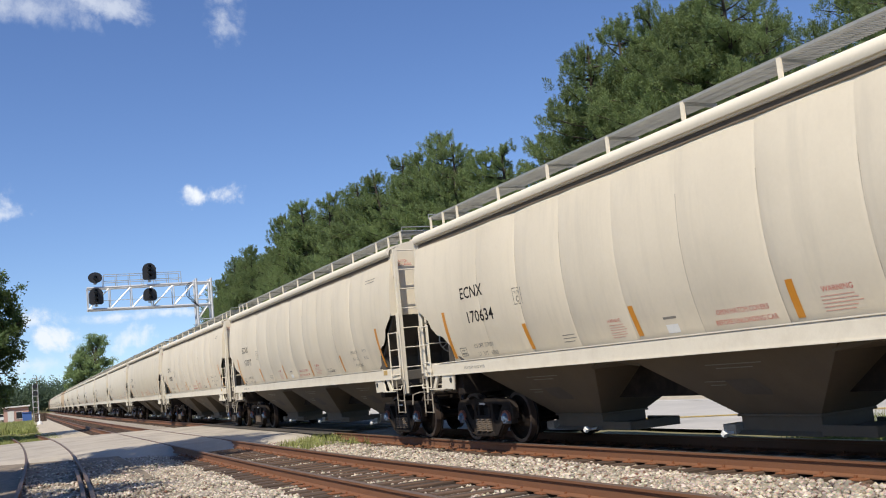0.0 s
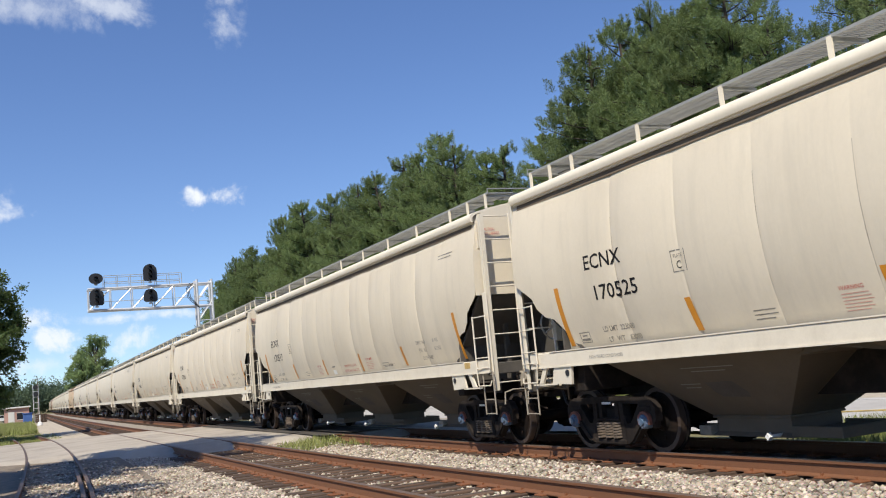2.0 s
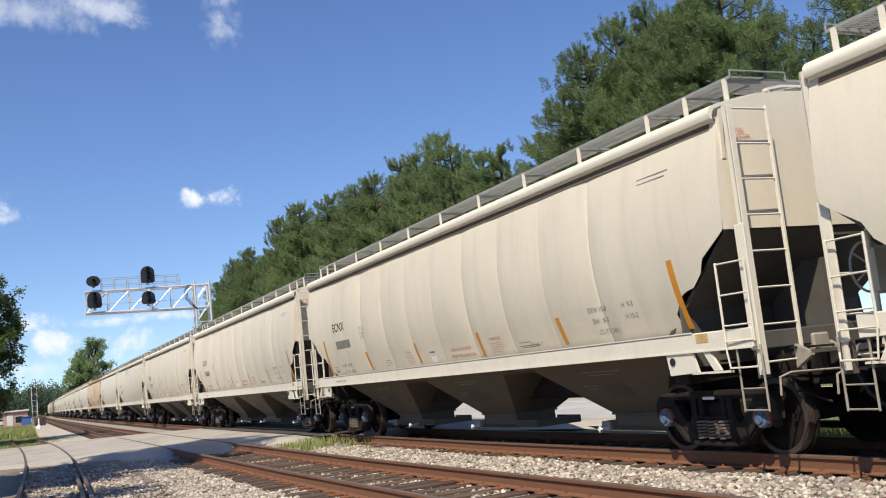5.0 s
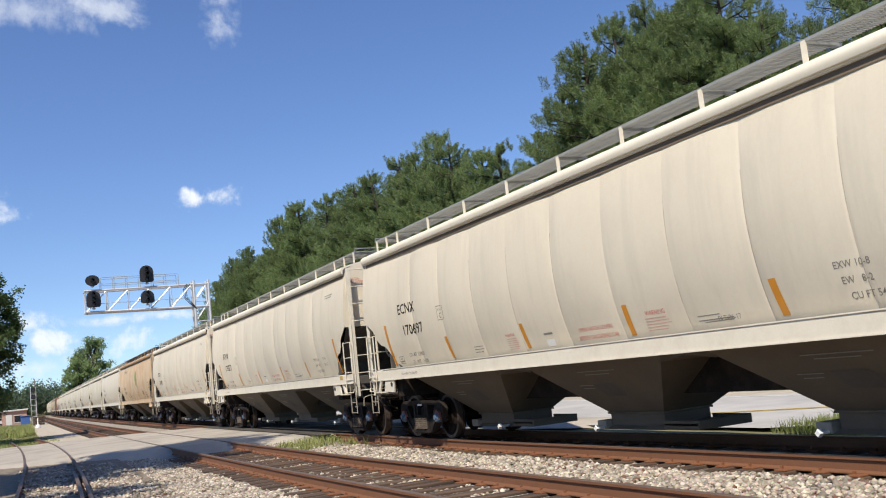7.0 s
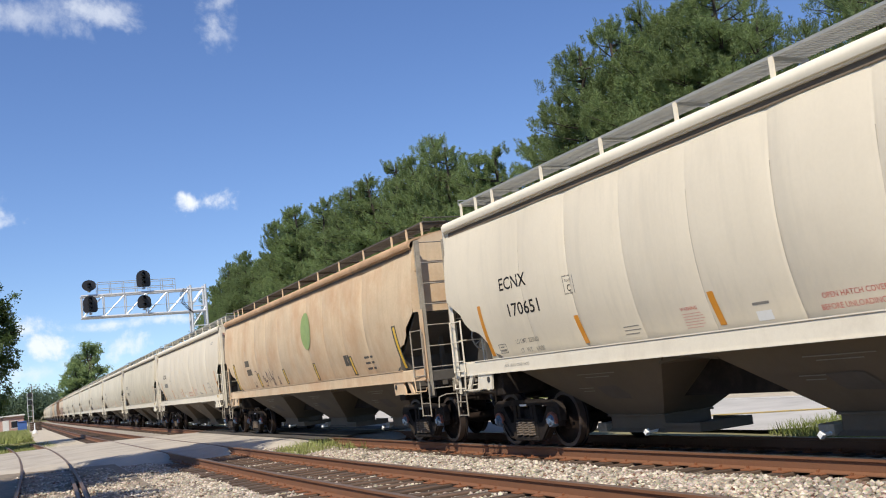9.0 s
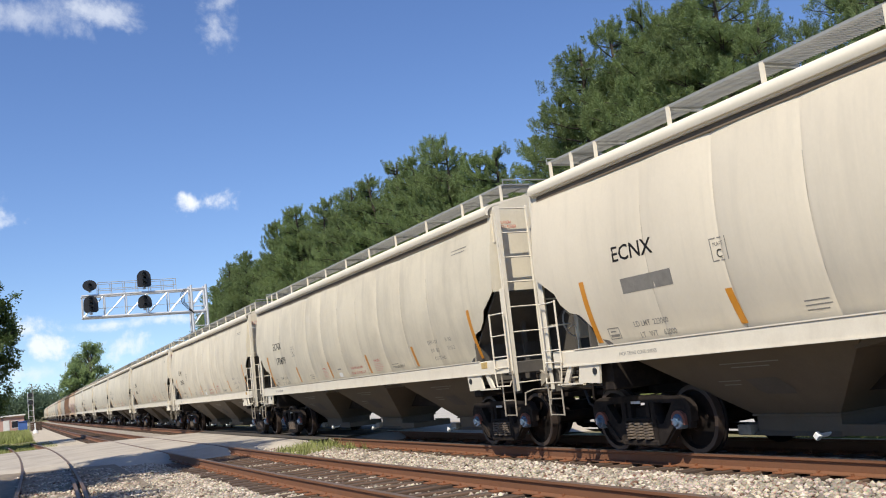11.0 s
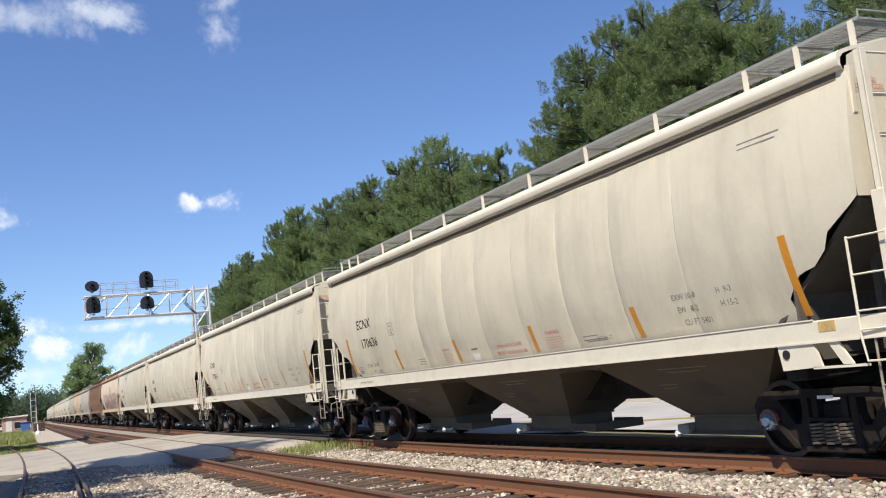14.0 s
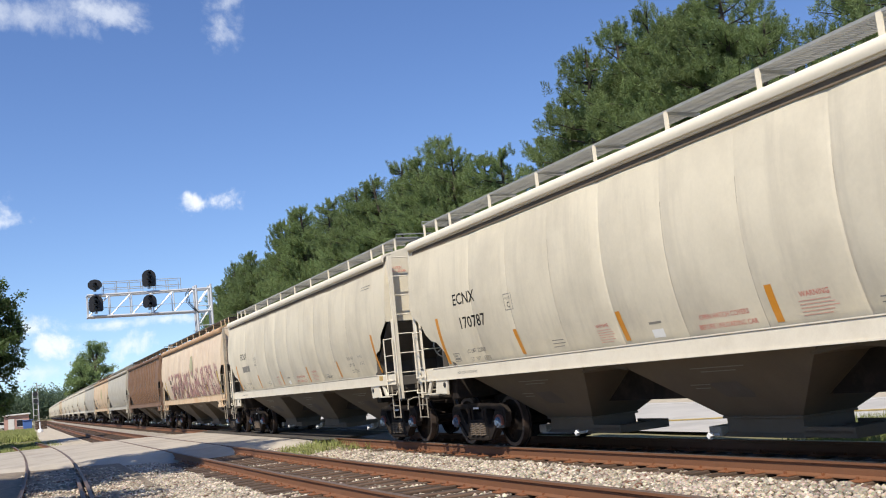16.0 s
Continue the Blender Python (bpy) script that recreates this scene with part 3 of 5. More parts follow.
                g.f.append((a, a + 1, a + 5, a + 4))
                g.mi.append(0)
        last = n0 + (len(rows) - 1) * 4
        g.f.append((last, last + 1, last + 2, last + 3) + tuple(k0 + i for i in range(len(arc) - 1, -1, -1)))
        g.mi.append(0)
    return g


def roof_geo():
    g = Geo()
    top = [(1.47, 3.985), (1.565, 4.0), (1.585, 4.05), (1.575, 4.11), (1.53, 4.155), (1.42, 4.19), (1.2, 4.245), (.9, 4.31), (.62, 4.345), (.62, 4.40), (.40, 4.44), (0, 4.45)]
    prof = [(-u, z) for u, z in top] + [(u, z) for u, z in top[-2::-1]]
    low = [(u * .97, z - .03) for u, z in prof[::-1]]
    g.prism(prof + low, "y", -HALF + .02, HALF - .02)
    return g


def hopper_geo(yc, end):
    """One pyramid bottom on its straight outlet; end is -1, 0 or 1 for the sheet that climbs to the end panel."""
    g = Geo()
    ya, yb = yc - 2.02, yc + 2.02
    if end > 0:
        yb = 6.72
    if end < 0:
        ya = -6.72
    xt, xb, zt, zl = 1.36, .43, 1.45, .49
    b0, b1 = yc - .69, yc + .69
    top = [(-xt, ya, zt), (xt, ya, zt), (xt, yb, zt), (-xt, yb, zt)]
    low = [(-xb, b0, zl), (xb, b0, zl), (xb, b1, zl), (-xb, b1, zl)]
    g.add(top + low, [(0, 4, 7, 3), (1, 2, 6, 5), (0, 1, 5, 4), (3, 7, 6, 2), (4, 5, 6, 7)])
    # ridge between two bottoms, up under the centre sill
    if end <= 0:
        g.prism([(yc + 1.72, 1.235), (yc + 2.305, 1.30), (yc + 2.89, 1.235), (yc + 2.89, 1.44), (yc + 1.72, 1.44)], "x", -1.19, 1.19)
    # outlet: a flange, a straight collar and a flared foot
    g.box(-xb - .03, xb + .03, b0 - .03, b1 + .03, zl - .02, zl + .012, bevel=.006)
    g.box(-xb + .01, xb - .01, b0 + .01, b1 - .01, .29, zl - .02)
    for (x0, y0, x1, y1) in ((-xb, b0, xb, b1),):
        ring = [(.01, .29), (-.02, .265), (-.05, .235)]
        vs = [v for r, z in ring for v in ((x0 + r, y0 + r, z), (x1 - r, y0 + r, z), (x1 - r, y1 - r, z), (x0 + r, y1 - r, z))]
        g.add(vs, [(i * 4 + k, i * 4 + (k + 1) % 4, (i + 1) * 4 + (k + 1) % 4, (i + 1) * 4 + k) for i in range(2) for k in range(4)] + [(8, 9, 10, 11)])
    return g


def slope_geo(end):
    e = [(-1.56, HALF - .04, 2.72), (1.56, HALF - .04, 2.72), (1.38, 6.60, 1.42), (-1.38, 6.60, 1.42), (-1.56, HALF - .04, 2.66), (1.56, HALF - .04, 2.66), (1.38, 6.62, 1.36), (-1.38, 6.62, 1.36)]
    g = Geo().add([(x, y * end, z) for x, y, z in e], [(0, 1, 2, 3), (4, 7, 6, 5), (0, 4, 5, 1), (2, 6, 7, 3), (0, 3, 7, 4), (1, 5, 6, 2)])
    # stiffening posts and a shear plate behind the ladders
    for x in (-.75, .75):
        g.box(x - .04, x + .04, *sorted((end * 7.62, end * 7.70)), 1.2, 2.2)
    g.box(-1.50, 1.50, *sorted((end * 7.20, end * 7.24)), 1.15, 2.02)
    g.box(-.03, .03, *sorted((end * 7.24, end * 8.16)), 1.2, 2.32)
    return g


def gate_geo(yc):
    """The sliding gate's runner frame, drawn out towards one end of the car."""
    g = Geo().box(-.47, .47, yc - 1.46, yc - .72, .30, .325)
    for x in (-.47, .43):
        g.box(x, x + .04, yc - 1.46, yc - .70, .245, .375, bevel=.006)
    g.box(-.47, .47, yc - 1.50, yc - 1.45, .245, .375, bevel=.006)
    return g


def ladder_parts(root, name, x0, x1, y0, y1, zlo, zhi, zs, mat, label, r=.013, w=.021):
    """Two flat stiles from (x0, y0) to (x1, y1), with round rungs."""
    g = Geo()
    for x, y in ((x0, y0), (x1, y1)):
        if name == "end_ladder" and x == x0:
            # an angle post: a broad face and a short leg turned in
            g.box(x - .04, x + .045, y - .012, y + .012, zlo, zhi, bevel=.004).box(x - .04, x - .02, *sorted((y, y - math.copysign(.07, y))), zlo, zhi)
        else:
            g.box(x - w, x + w, y - w, y + w, zlo, zhi, bevel=.006)
    if name == "side_ladder":
        g.tube([(x0, y0, zlo + .02), (x1, y1, zlo + .02)], r, 6)
    lad = part(name, g, mat, root, label)
    me = Geo().tube([(x0, y0, 0), (x1, y1, 0)], r, 6).mesh("rung", mat)
    for z in zs:
        part("rung", me, mat, lad, at=(0, 0, z))
    return lad


def wheelset_geo(n=22):
    g = Geo()
    for sx in (-1, 1):
        x = sx * HALF_GAUGE
        prof = [(.0, -.06), (.14, -.06), (.17, -.02), (.37, -.005), (.395, -.06), (.457, -.058), (.452, .05), (.458, .06), (.484, .07), (.484, .095), (.395, .09), (.37, .04), (.17, .03), (.14, .07), (0, .07)]
        prof = [(r, -sx * (t + .055)) for r, t in prof]
        for a, b, mi in ((0, 5, 0), (4, 7, 1), (6, 15, 0)):
            g.lathe(prof[a:b], "x", (x, 0, 0), n, mi)
    g.tube([(-.98, 0, 0), (.98, 0, 0)], .085, 10, 0)
    # lightening bosses on the discs let the turning show
    for sx in (-1, 1):
        for k in range(3):
            a = 2 * math.pi * k / 3
            c, s = math.cos(a) * .27, math.sin(a) * .27
            g.tube([(sx * (HALF_GAUGE + .02), c, s), (sx * (HALF_GAUGE + .035), c, s)], .035, 6, 0)
    return g


def cap_geo(sx):
    g = Geo().lathe([(0, sx * .10), (.05, sx * .10), (.06, sx * .07), (.09, sx * .065), (.104, sx * .04), (.104, -sx * .06)], "x", (0, 0, 0), 16)
    for k in range(3):
        a = 2 * math.pi * k / 3 + .4
        g.tube([(sx * .06, math.cos(a) * .075, math.sin(a) * .075), (sx * .085, math.cos(a) * .075, math.sin(a) * .075)], .018, 6)
    return g


def sideframe_geo(sx):
    """Cast frame: arched top chord, two open triangles, spring basket, pedestals over the bearings."""
    g = Geo()
    x0, x1 = sorted((sx * .90, sx * 1.02))
    half = [(1.06, .45), (1.13, .46), (1.14, .64), (1.06, .755), (.92, .80), (.70, .79), (.40, .81)]
    under = [(1.03, .56), (.86, .60), (.78, .70), (.36, .71)]
    g.prism([(-y, z) for y, z in half] + half[::-1] + under + [(-y, z) for y, z in under[::-1]], "x", x0, x1)
    for q in (-1, 1):
        g.prism([(q * .29, .72), (q * .31, .13), (q * .41, .13), (q * .385, .72)], "x", x0 - .01, x1 + .01)
        g.prism([(q * .39, .13), (q * .56, .15), (q * .84, .39), (q * .87, .64), (q * .77, .71), (q * .53, .42), (q * .45, .42), (q * .39, .56)], "x", x0, x1)
        g.prism([(q * .46, .165), (q * .55, .165), (q * .80, .40), (q * .76, .46)], "x", *sorted((sx * 1.0, sx * 1.05)))
        g.box(x0 - .01, x1 + .02, q * .905 - .16, q * .905 + .16, .585, .69, bevel=.03)
        g.box(x0, x1, q * .905 - .18, q * .905 - .13, .36, .62, bevel=.01).box(x0, x1, q * .905 + .13, q * .905 + .18, .38, .62, bevel=.01)
    g.box(x0 - .03, x1 + .04, -.40, .40, .115, .20, bevel=.02)
    g.box(x0 - .03, x1 + .05, -.29, .29, .45, .50, bevel=.012).box(x0, x1 + .02, -.25, -.17, .49, .72).box(x0, x1 + .02, .17, .25, .49, .72)
    return g


def adapter_geo(sx):
    """Rusty saddle over a bearing."""
    arc = [(.145 * math.cos(a), .145 * math.sin(a)) for a in [math.pi * (i / 8 * 1.2 - .1) for i in range(9)]]
    inner = [(.105 * math.cos(a), .105 * math.sin(a)) for a in [math.pi * (i / 8 * 1.2 - .1) for i in range(9)]]
    return Geo().prism(arc + inner[::-1], "x", *sorted((-sx * .05, sx * .045)))


SPRING = Geo().tube([(.098 * math.cos(2 * math.pi * i / 9), .098 * math.sin(2 * math.pi * i / 9), 0.205 + .24 * i / 54) for i in range(55)], .0165, 5).mesh("spring", M["spring"])


SEED = [1]


def proud(y, z):
    """The side sheet bridged over its narrow weld dips."""
    return max(sheet(y + d, z, SEED[0]) for d in (-.07, -.035, 0, .035, .07))


def strip_on_side(y0, y1, z0, z1, lean=0.0, lift=.0025):
    g = Geo()
    n = 8
    for i in range(n + 1):
        z = z0 + (z1 - z0) * i / n
        dy = lean * (z - z0)
        g.v += [(-proud(y0 + dy, z) - lift, y0 + dy, z), (-proud(y1 + dy, z) - lift, y1 + dy, z)]
    for i in range(n):
        g.f.append((2 * i, 2 * i + 1, 2 * i + 3, 2 * i + 2))
        g.mi.append(0)
    return g


TEXTS = {}


def text_mesh(text, size, y, z, mat, width=None):
    """Flat letters wrapped on the near side sheet; y is where the first letter starts, reading towards -y."""
    key = (text, size, y, z, mat.name, width, SEED[0])
    if key in TEXTS:
        return TEXTS[key]
    cu = bpy.data.curves.new("lettering", "FONT")
    cu.body, cu.size, cu.resolution_u = text, size, 2
    cu.offset = size * (.011 if size > .2 else .003)
    ob = new("lettering", cu)
    me = bpy.data.meshes.new_from_object(ob.evaluated_get(bpy.context.evaluated_depsgraph_get()))
    bpy.data.objects.remove(ob)
    bpy.data.curves.remove(cu)
    w = max(v.co.x for v in me.vertices)
    fx = width / w if width else 1.0
    for v in me.vertices:
        zz = z + v.co.y
        v.co = (-proud(y - v.co.x * fx, zz) - .0015, y - v.co.x * fx, zz)
    me.materials.clear()
    me.materials.append(mat)
    TEXTS[key] = me
    return me


def bars_geo(y, z, widths, height, gap):
    g = Geo()
    for i, w in enumerate(widths):
        zz = z - i * gap
        n = max(1, int(w / .08))
        rows = max(1, int(height / .08))
        vs = [(-sheet(y - w * a / n, zz + height * b / rows, SEED[0]) - .0022, y - w * a / n, zz + height * b / rows) for b in range(rows + 1) for a in range(n + 1)]
        g.add(vs, [(b * (n + 1) + a, b * (n + 1) + a + 1, (b + 1) * (n + 1) + a + 1, (b + 1) * (n + 1) + a) for b in range(rows) for a in range(n)])
    return g


def bars_on_sheet(place_on, yc):
    """Faint stencil lines on a hopper's sloping sheet."""
    g = Geo()
    for y0, y1, z in ((-.55, .45, 1.17), (-.35, .30, 1.12), (.35, .75, .95), (.40, .70, .90)):
        g.add([place_on(yc + y0, z), place_on(yc + y1, z), place_on(yc + y1, z + .012), place_on(yc + y0, z + .012)], [(0, 1, 2, 3)])
    return g


def squiggles(y0, y1, z0, z1, count, seed, r=.012):
    rnd = random.Random(seed)
    g = Geo()
    for i in range(count):
        y, z = y0 + (y1 - y0) * (i + rnd.random()) / count, rnd.uniform(z0, z1)
        pts = []
        for k in range(9):
            y += rnd.uniform(-.12, .12)
            z = min(z1, max(z0, z + rnd.uniform(-.16, .16)))
            pts.append((y, z))
        for (ya, za), (yb, zb) in zip(pts, pts[1:]):
            d = Vector((yb - ya, zb - za))
            if d.length < .02:
                continue
            nrm = Vector((-d.y, d.x)).normalized() * r
            q = [(ya + nrm.x, za + nrm.y), (ya - nrm.x, za - nrm.y), (yb - nrm.x, zb - nrm.y), (yb + nrm.x, zb + nrm.y)]
            g.add([(-sheet(a, b, SEED[0]) - .006 - .0002 * i, a, b) for a, b in q], [(0, 1, 2, 3)])
    return g


STRIPES = [(7.11, 7.08, 1.62, 2.50), (4.235, 4.175, 1.63, 2.05), (1.31, 1.27, 1.63, 2.04), (-1.57, -1.58, 1.62, 2.04), (-4.33, -4.37, 1.63, 2.04), (-7.25, -7.29, 1.62, 2.49)]


def build_car(style, seed, far=False):
    SEED[0] = seed
    paint = {"cream": M["cream"], "tan": M["tan"], "graffiti": M["pale_tan"], "brown": M["brown"], "grey": M["grey"]}[style]
    if style == "cream" and seed > 3:
        paint = M["cream_dusty"]
    roofm = {"cream": M["cream_roof"], "tan": M["rust_roof"], "graffiti": M["rust_roof"], "brown": M["brown"], "grey": M["grey"]}[style]
    sillm = {"cream": M["sill"], "tan": M["tan"], "graffiti": M["tan"], "brown": M["brown"], "grey": M["grey"]}[style]
    label = {"cream": "cream covered hopper car with orange reflectors, rolling on rails", "tan": "faded tan rust-stained covered hopper car with green oval emblem",
             "graffiti": "faded tan covered hopper car sprayed with graffiti", "brown": "brown ribbed covered hopper car, weathered, in the train",
             "grey": "dull grey weathered covered hopper car in the train"}[style]
    railm = M["grime"] if style in ("tan", "graffiti") else sillm
    root = empty("hopper_car", label, "freight car", "cars of the freight train")
    part("body_shell", shell_geo(style == "brown", seed, style == "cream"), [paint, M["seam"]], root, smooth=style != "brown")
    if style == "brown":
        pts = [(-uside(z) - .045, z) for z in (1.5, 2.2, 3.0, 3.9)] + [(-uside(z) + .03, z) for z in (3.9, 3.0, 2.2, 1.5)]
        rib = Geo().prism(pts, "y", -.05, .05).mesh("rib", paint)
        for i in range(17):
            part("rib", rib, paint, root, at=(0, -6.9 + 13.8 * i / 16, 0))
    part("roof", roof_geo(), roofm, root, smooth=True)
    # dark strip below the roof lip paints in the overhang's shadow
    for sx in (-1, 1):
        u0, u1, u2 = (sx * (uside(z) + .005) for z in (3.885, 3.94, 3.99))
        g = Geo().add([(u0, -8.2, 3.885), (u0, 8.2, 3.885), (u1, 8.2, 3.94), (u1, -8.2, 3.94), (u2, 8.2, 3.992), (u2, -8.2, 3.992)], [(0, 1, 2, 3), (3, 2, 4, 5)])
        part("eave_strip", g, M["eave_shade"], root)
    for sx in (-1, 1):
        x0, x1 = sorted((sx * 1.50, sx * 1.60))
        g = Geo().box(x0, x1, -8.52, 8.12, 1.335, 1.56, bevel=.012).box(*sorted((sx * 1.44, sx * 1.61)), -8.50, 8.10, 1.33, 1.35).box(*sorted((sx * 1.59, sx * 1.612)), -7.5, 7.5, 1.56, 1.575)
        part("side_sill", g, sillm, root)
    # hoppers, slopes, gates
    for yc, e in ((-4.61, -1), (0, 0), (4.61, 1)):
        h = part("hopper", hopper_geo(yc, e), M["hopper"], root, "dusty sloping hopper bottom with shade painted in")
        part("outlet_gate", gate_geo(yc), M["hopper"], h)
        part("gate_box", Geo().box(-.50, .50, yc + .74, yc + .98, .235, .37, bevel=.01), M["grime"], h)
        ysh = yc + (.80 if yc == 0 else -.50 if yc > 0 else .80)
        g = Geo().tube([(-.64, ysh, .262), (.64, ysh, .262)], .024, 8).lathe([(.0, -.01), (.045, -.01), (.05, 0), (.05, .05), (0, .05)], "x", (-.66, ysh, .262), 4)
        part("gate_shaft", g, M["white"], h, "gate shaft with pale square end")
        g = Geo()
        # a scuffed square port in the sloping near sheet
        def on_sheet(y, z):
            return (-.43 - .93 * (z - .49) / .96 - .012, y, z)
        hy = yc + (-.05 if yc else .05)
        out = [(hy + .30, .97), (hy - .22, .98), (hy - .34, .82), (hy - .30, .76), (hy + .18, .77), (hy + .26, .83)]
        g.add([on_sheet(*p) for p in out], [tuple(range(6))])
        part("hand_hole", g, M["slope"], h)
        part("stencil_block", bars_on_sheet(on_sheet, yc), M["grey_text"], h)
    for e in (-1, 1):
        # the sheet's shade is put into its dark colour
        part("slope_sheet", slope_geo(e), M["slope"], root, "end slope sheet with its shade painted in dark")
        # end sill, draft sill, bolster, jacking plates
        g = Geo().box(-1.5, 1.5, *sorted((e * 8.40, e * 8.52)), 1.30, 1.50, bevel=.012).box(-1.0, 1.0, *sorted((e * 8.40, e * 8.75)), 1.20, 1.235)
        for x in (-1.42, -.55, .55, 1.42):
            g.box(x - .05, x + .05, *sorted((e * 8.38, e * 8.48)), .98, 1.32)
        # end sill darkened by colour for grime and the shade it lies in
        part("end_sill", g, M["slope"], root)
        g = Geo().box(-.24, .24, *sorted((e * 5.6, e * 8.75)), .80, 1.18, bevel=.015).box(-1.45, 1.45, *sorted((e * 6.85, e * 7.15)), .95, 1.34, bevel=.02)
        g.box(-.55, .55, *sorted((e * 7.7, e * 7.9)), .85, 1.2)
        if e > 0:
            g.box(-.30, .30, -5.8, 5.8, .74, 1.30)
        part("draft_sill", g, M["cast"], root)
        for sx in (-1, 1):
            g = Geo()
            x0, x1 = sorted((sx * 1.555, sx * 1.59))
            g.prism([(e * 6.92, 1.45), (e * 7.40, 1.45), (e * 7.46, 1.28), (e * 7.52, 1.09), (e * 6.98, 1.07)], "x", x0, x1)
            g.prism([(e * 7.62, 1.36), (e * 7.74, 1.36), (e * 7.92, 1.10), (e * 7.80, 1.10)], "x", x0, x1)
            g.box(x0, x1, *sorted((e * 7.40, e * 8.1)), 1.07, 1.095)
            pl = part("jacking_plate", g, sillm, root)
        hole = Geo().tube([(-1.602, e * 7.06, 1.24), (-1.585, e * 7.06, 1.24)], .05, 12)
        part("lifting_hole", hole, M["signal"], pl)
        g = Geo().box(-.11, .11, *sorted((e * 8.7, e * 8.95)), .80, .98, bevel=.02).box(-.14, .14, *sorted((e * 8.88, e * 9.03)), .76, 1.02, bevel=.03).tube([(.14, e * 8.9, .8), (.5, e * 8.8, .7), (1.0, e * 8.72, .78), (1.35, e * 8.6, 1.1)], .014, 5)
        part("coupler", g, M["cast"], root, "dark cast coupler with uncoupling lever")
        hose = Geo().tube([(-.32, e * 8.7, .95), (-.34, e * 8.85, .7), (-.2, e * 8.97, .5), (-.05, e * 9.03, .48)], .025, 6)
        part("brake_hose", hose, M["signal"], root)
        # uncoupling lever towards the near side
        g = Geo().tube([(-.2, e * 8.75, .95), (-.6, e * 8.72, 1.0), (-1.25, e * 8.66, 1.02), (-1.4, e * 8.64, .98), (-1.42, e * 8.64, .78)], .014, 6)
        part("lever", g, M["grime"], root)
        # corner posts, placard board, pipes and rods of the end
        for sx in (-1, 1):
            x0, x1 = sorted((sx * 1.545, sx * 1.52))
            part("corner_post", Geo().box(x0, x1, *sorted((e * 8.35 - .06, e * 8.50 - .06)), 1.30, 2.72, bevel=.006), sillm, root)
        g = Geo().tube([(-1.2, e * 8.3, 1.0), (-.6, e * 8.35, .92), (.2, e * 8.3, .9), (.9, e * 8.25, .98)], .02, 6).tube([(-.9, e * 8.2, 1.25), (-.85, e * 8.3, .8), (-.5, e * 8.45, .62)], .018, 6)
        g.tube([(-1.3, e * 7.6, 1.2), (-1.3, e * 8.4, 1.2)], .016, 6).tube([(-1.1, e * 8.55, 1.28), (-.3, e * 8.62, 1.26), (.3, e * 8.62, 1.26)], .014, 6)
        part("brake_pipe", g, M["cast"], root)
        part("valve_box", Geo().box(-.75, -.5, *sorted((e * 8.42, e * 8.56)), 1.22, 1.42, bevel=.02), M["grime"], root)
        for xa in (-1.02, -.50):
            part("platform_bracket", Geo().prism([(e * 8.52, 1.32), (e * 8.75, 1.22), (e * 8.75, 1.18), (e * 8.52, 1.05)], "x", xa, xa + .06), M["grime"], root)
        for sx in (-1, 1):
            u = uside(3.99)
            part("eave_gusset", Geo().prism([(e * 8.30, 3.99), (e * 8.375, 3.99), (e * 8.345, 3.52), (e * 8.33, 3.50)], "x", *sorted((sx * (u - .035), sx * (u + .012)))), sillm, root)
        # ladders
        zs = [1.155 + .415 * i for i in range(8)]
        ladder_parts(root, "end_ladder", -1.48, -.92, e * 8.47 - .06, e * 8.47 - .06, 1.02, 4.10, zs, railm, "end ladder")
        ladder_parts(root, "side_ladder", -1.63, -1.60, e * 7.98 - .13, e * 8.45 - .10, 1.40, 2.33, [1.60, 1.95, 2.31], railm, "short side ladder", r=.011, w=.013)
        ladder_parts(root, "step_ladder", -1.58, -1.58, e * 8.12 - .10, e * 8.50 - .10, .62, 1.36, [.64, .88], M["grime"], "hanging step below the sill", r=.011, w=.012)
        part("stirrup", Geo().tube([(-1.64, e * 7.98 - .13, 1.40), (-1.64, e * 8.02 - .13, 1.12), (-1.62, e * 8.46 - .1, 1.12), (-1.60, e * 8.48 - .1, 1.2)], .012, 6), sillm, root)
        far_side = Geo().box(1.49, 1.55, *sorted((e * 8.44, e * 8.50)), 1.02, 4.16).box(1.07, 1.13, *sorted((e * 8.44, e * 8.50)), 1.02, 4.16)
        for z in zs:
            far_side.tube([(1.1, e * 8.47, z), (1.52, e * 8.47, z)], .014, 5)
        part("end_ladder", far_side, sillm, root)
    # brake wheel on the rear end
    g = Geo().box(-.95, -.62, 8.36, 8.46, 1.75, 2.25, bevel=.03)
    bw = part("brake_housing", g, M["sill"], root)
    g = Geo()
    ring = [(-.80 + .27 * math.cos(a), 8.56, 2.05 + .27 * math.sin(a)) for a in [2 * math.pi * i / 20 for i in range(21)]]
    g.tube(ring, .014, 6)
    for k in range(5):
        a = 2 * math.pi * k / 5
        g.tube([(-.80, 8.52, 2.05), (-.80 + .27 * math.cos(a), 8.56, 2.05 + .27 * math.sin(a))], .012, 5)
    g.tube([(-.8, 8.44, 2.05), (-.8, 8.58, 2.05)], .03, 8)
    part("brake_wheel", g, M["galv"], bw)
    g = Geo().tube([(-.75, 8.2, 1.15), (.75, 8.2, 1.15)], .16, 12)
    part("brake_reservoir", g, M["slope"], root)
    # running boards with posts
    gr = M["grate"] if style in ("cream", "grey") else M["slope"]
    for sx in (-1, 1):
        g = Geo()
        n_bars = 60 if far else 370
        for i in range(n_bars):
            y = -8.28 + 16.56 * i / (n_bars - 1)
            g.box(*sorted((sx * .66, sx * 1.17)), y - (.05 if far else .010), y + (.05 if far else .010), 4.512, 4.530)
        for u in (.66, .83, 1.0, 1.17):
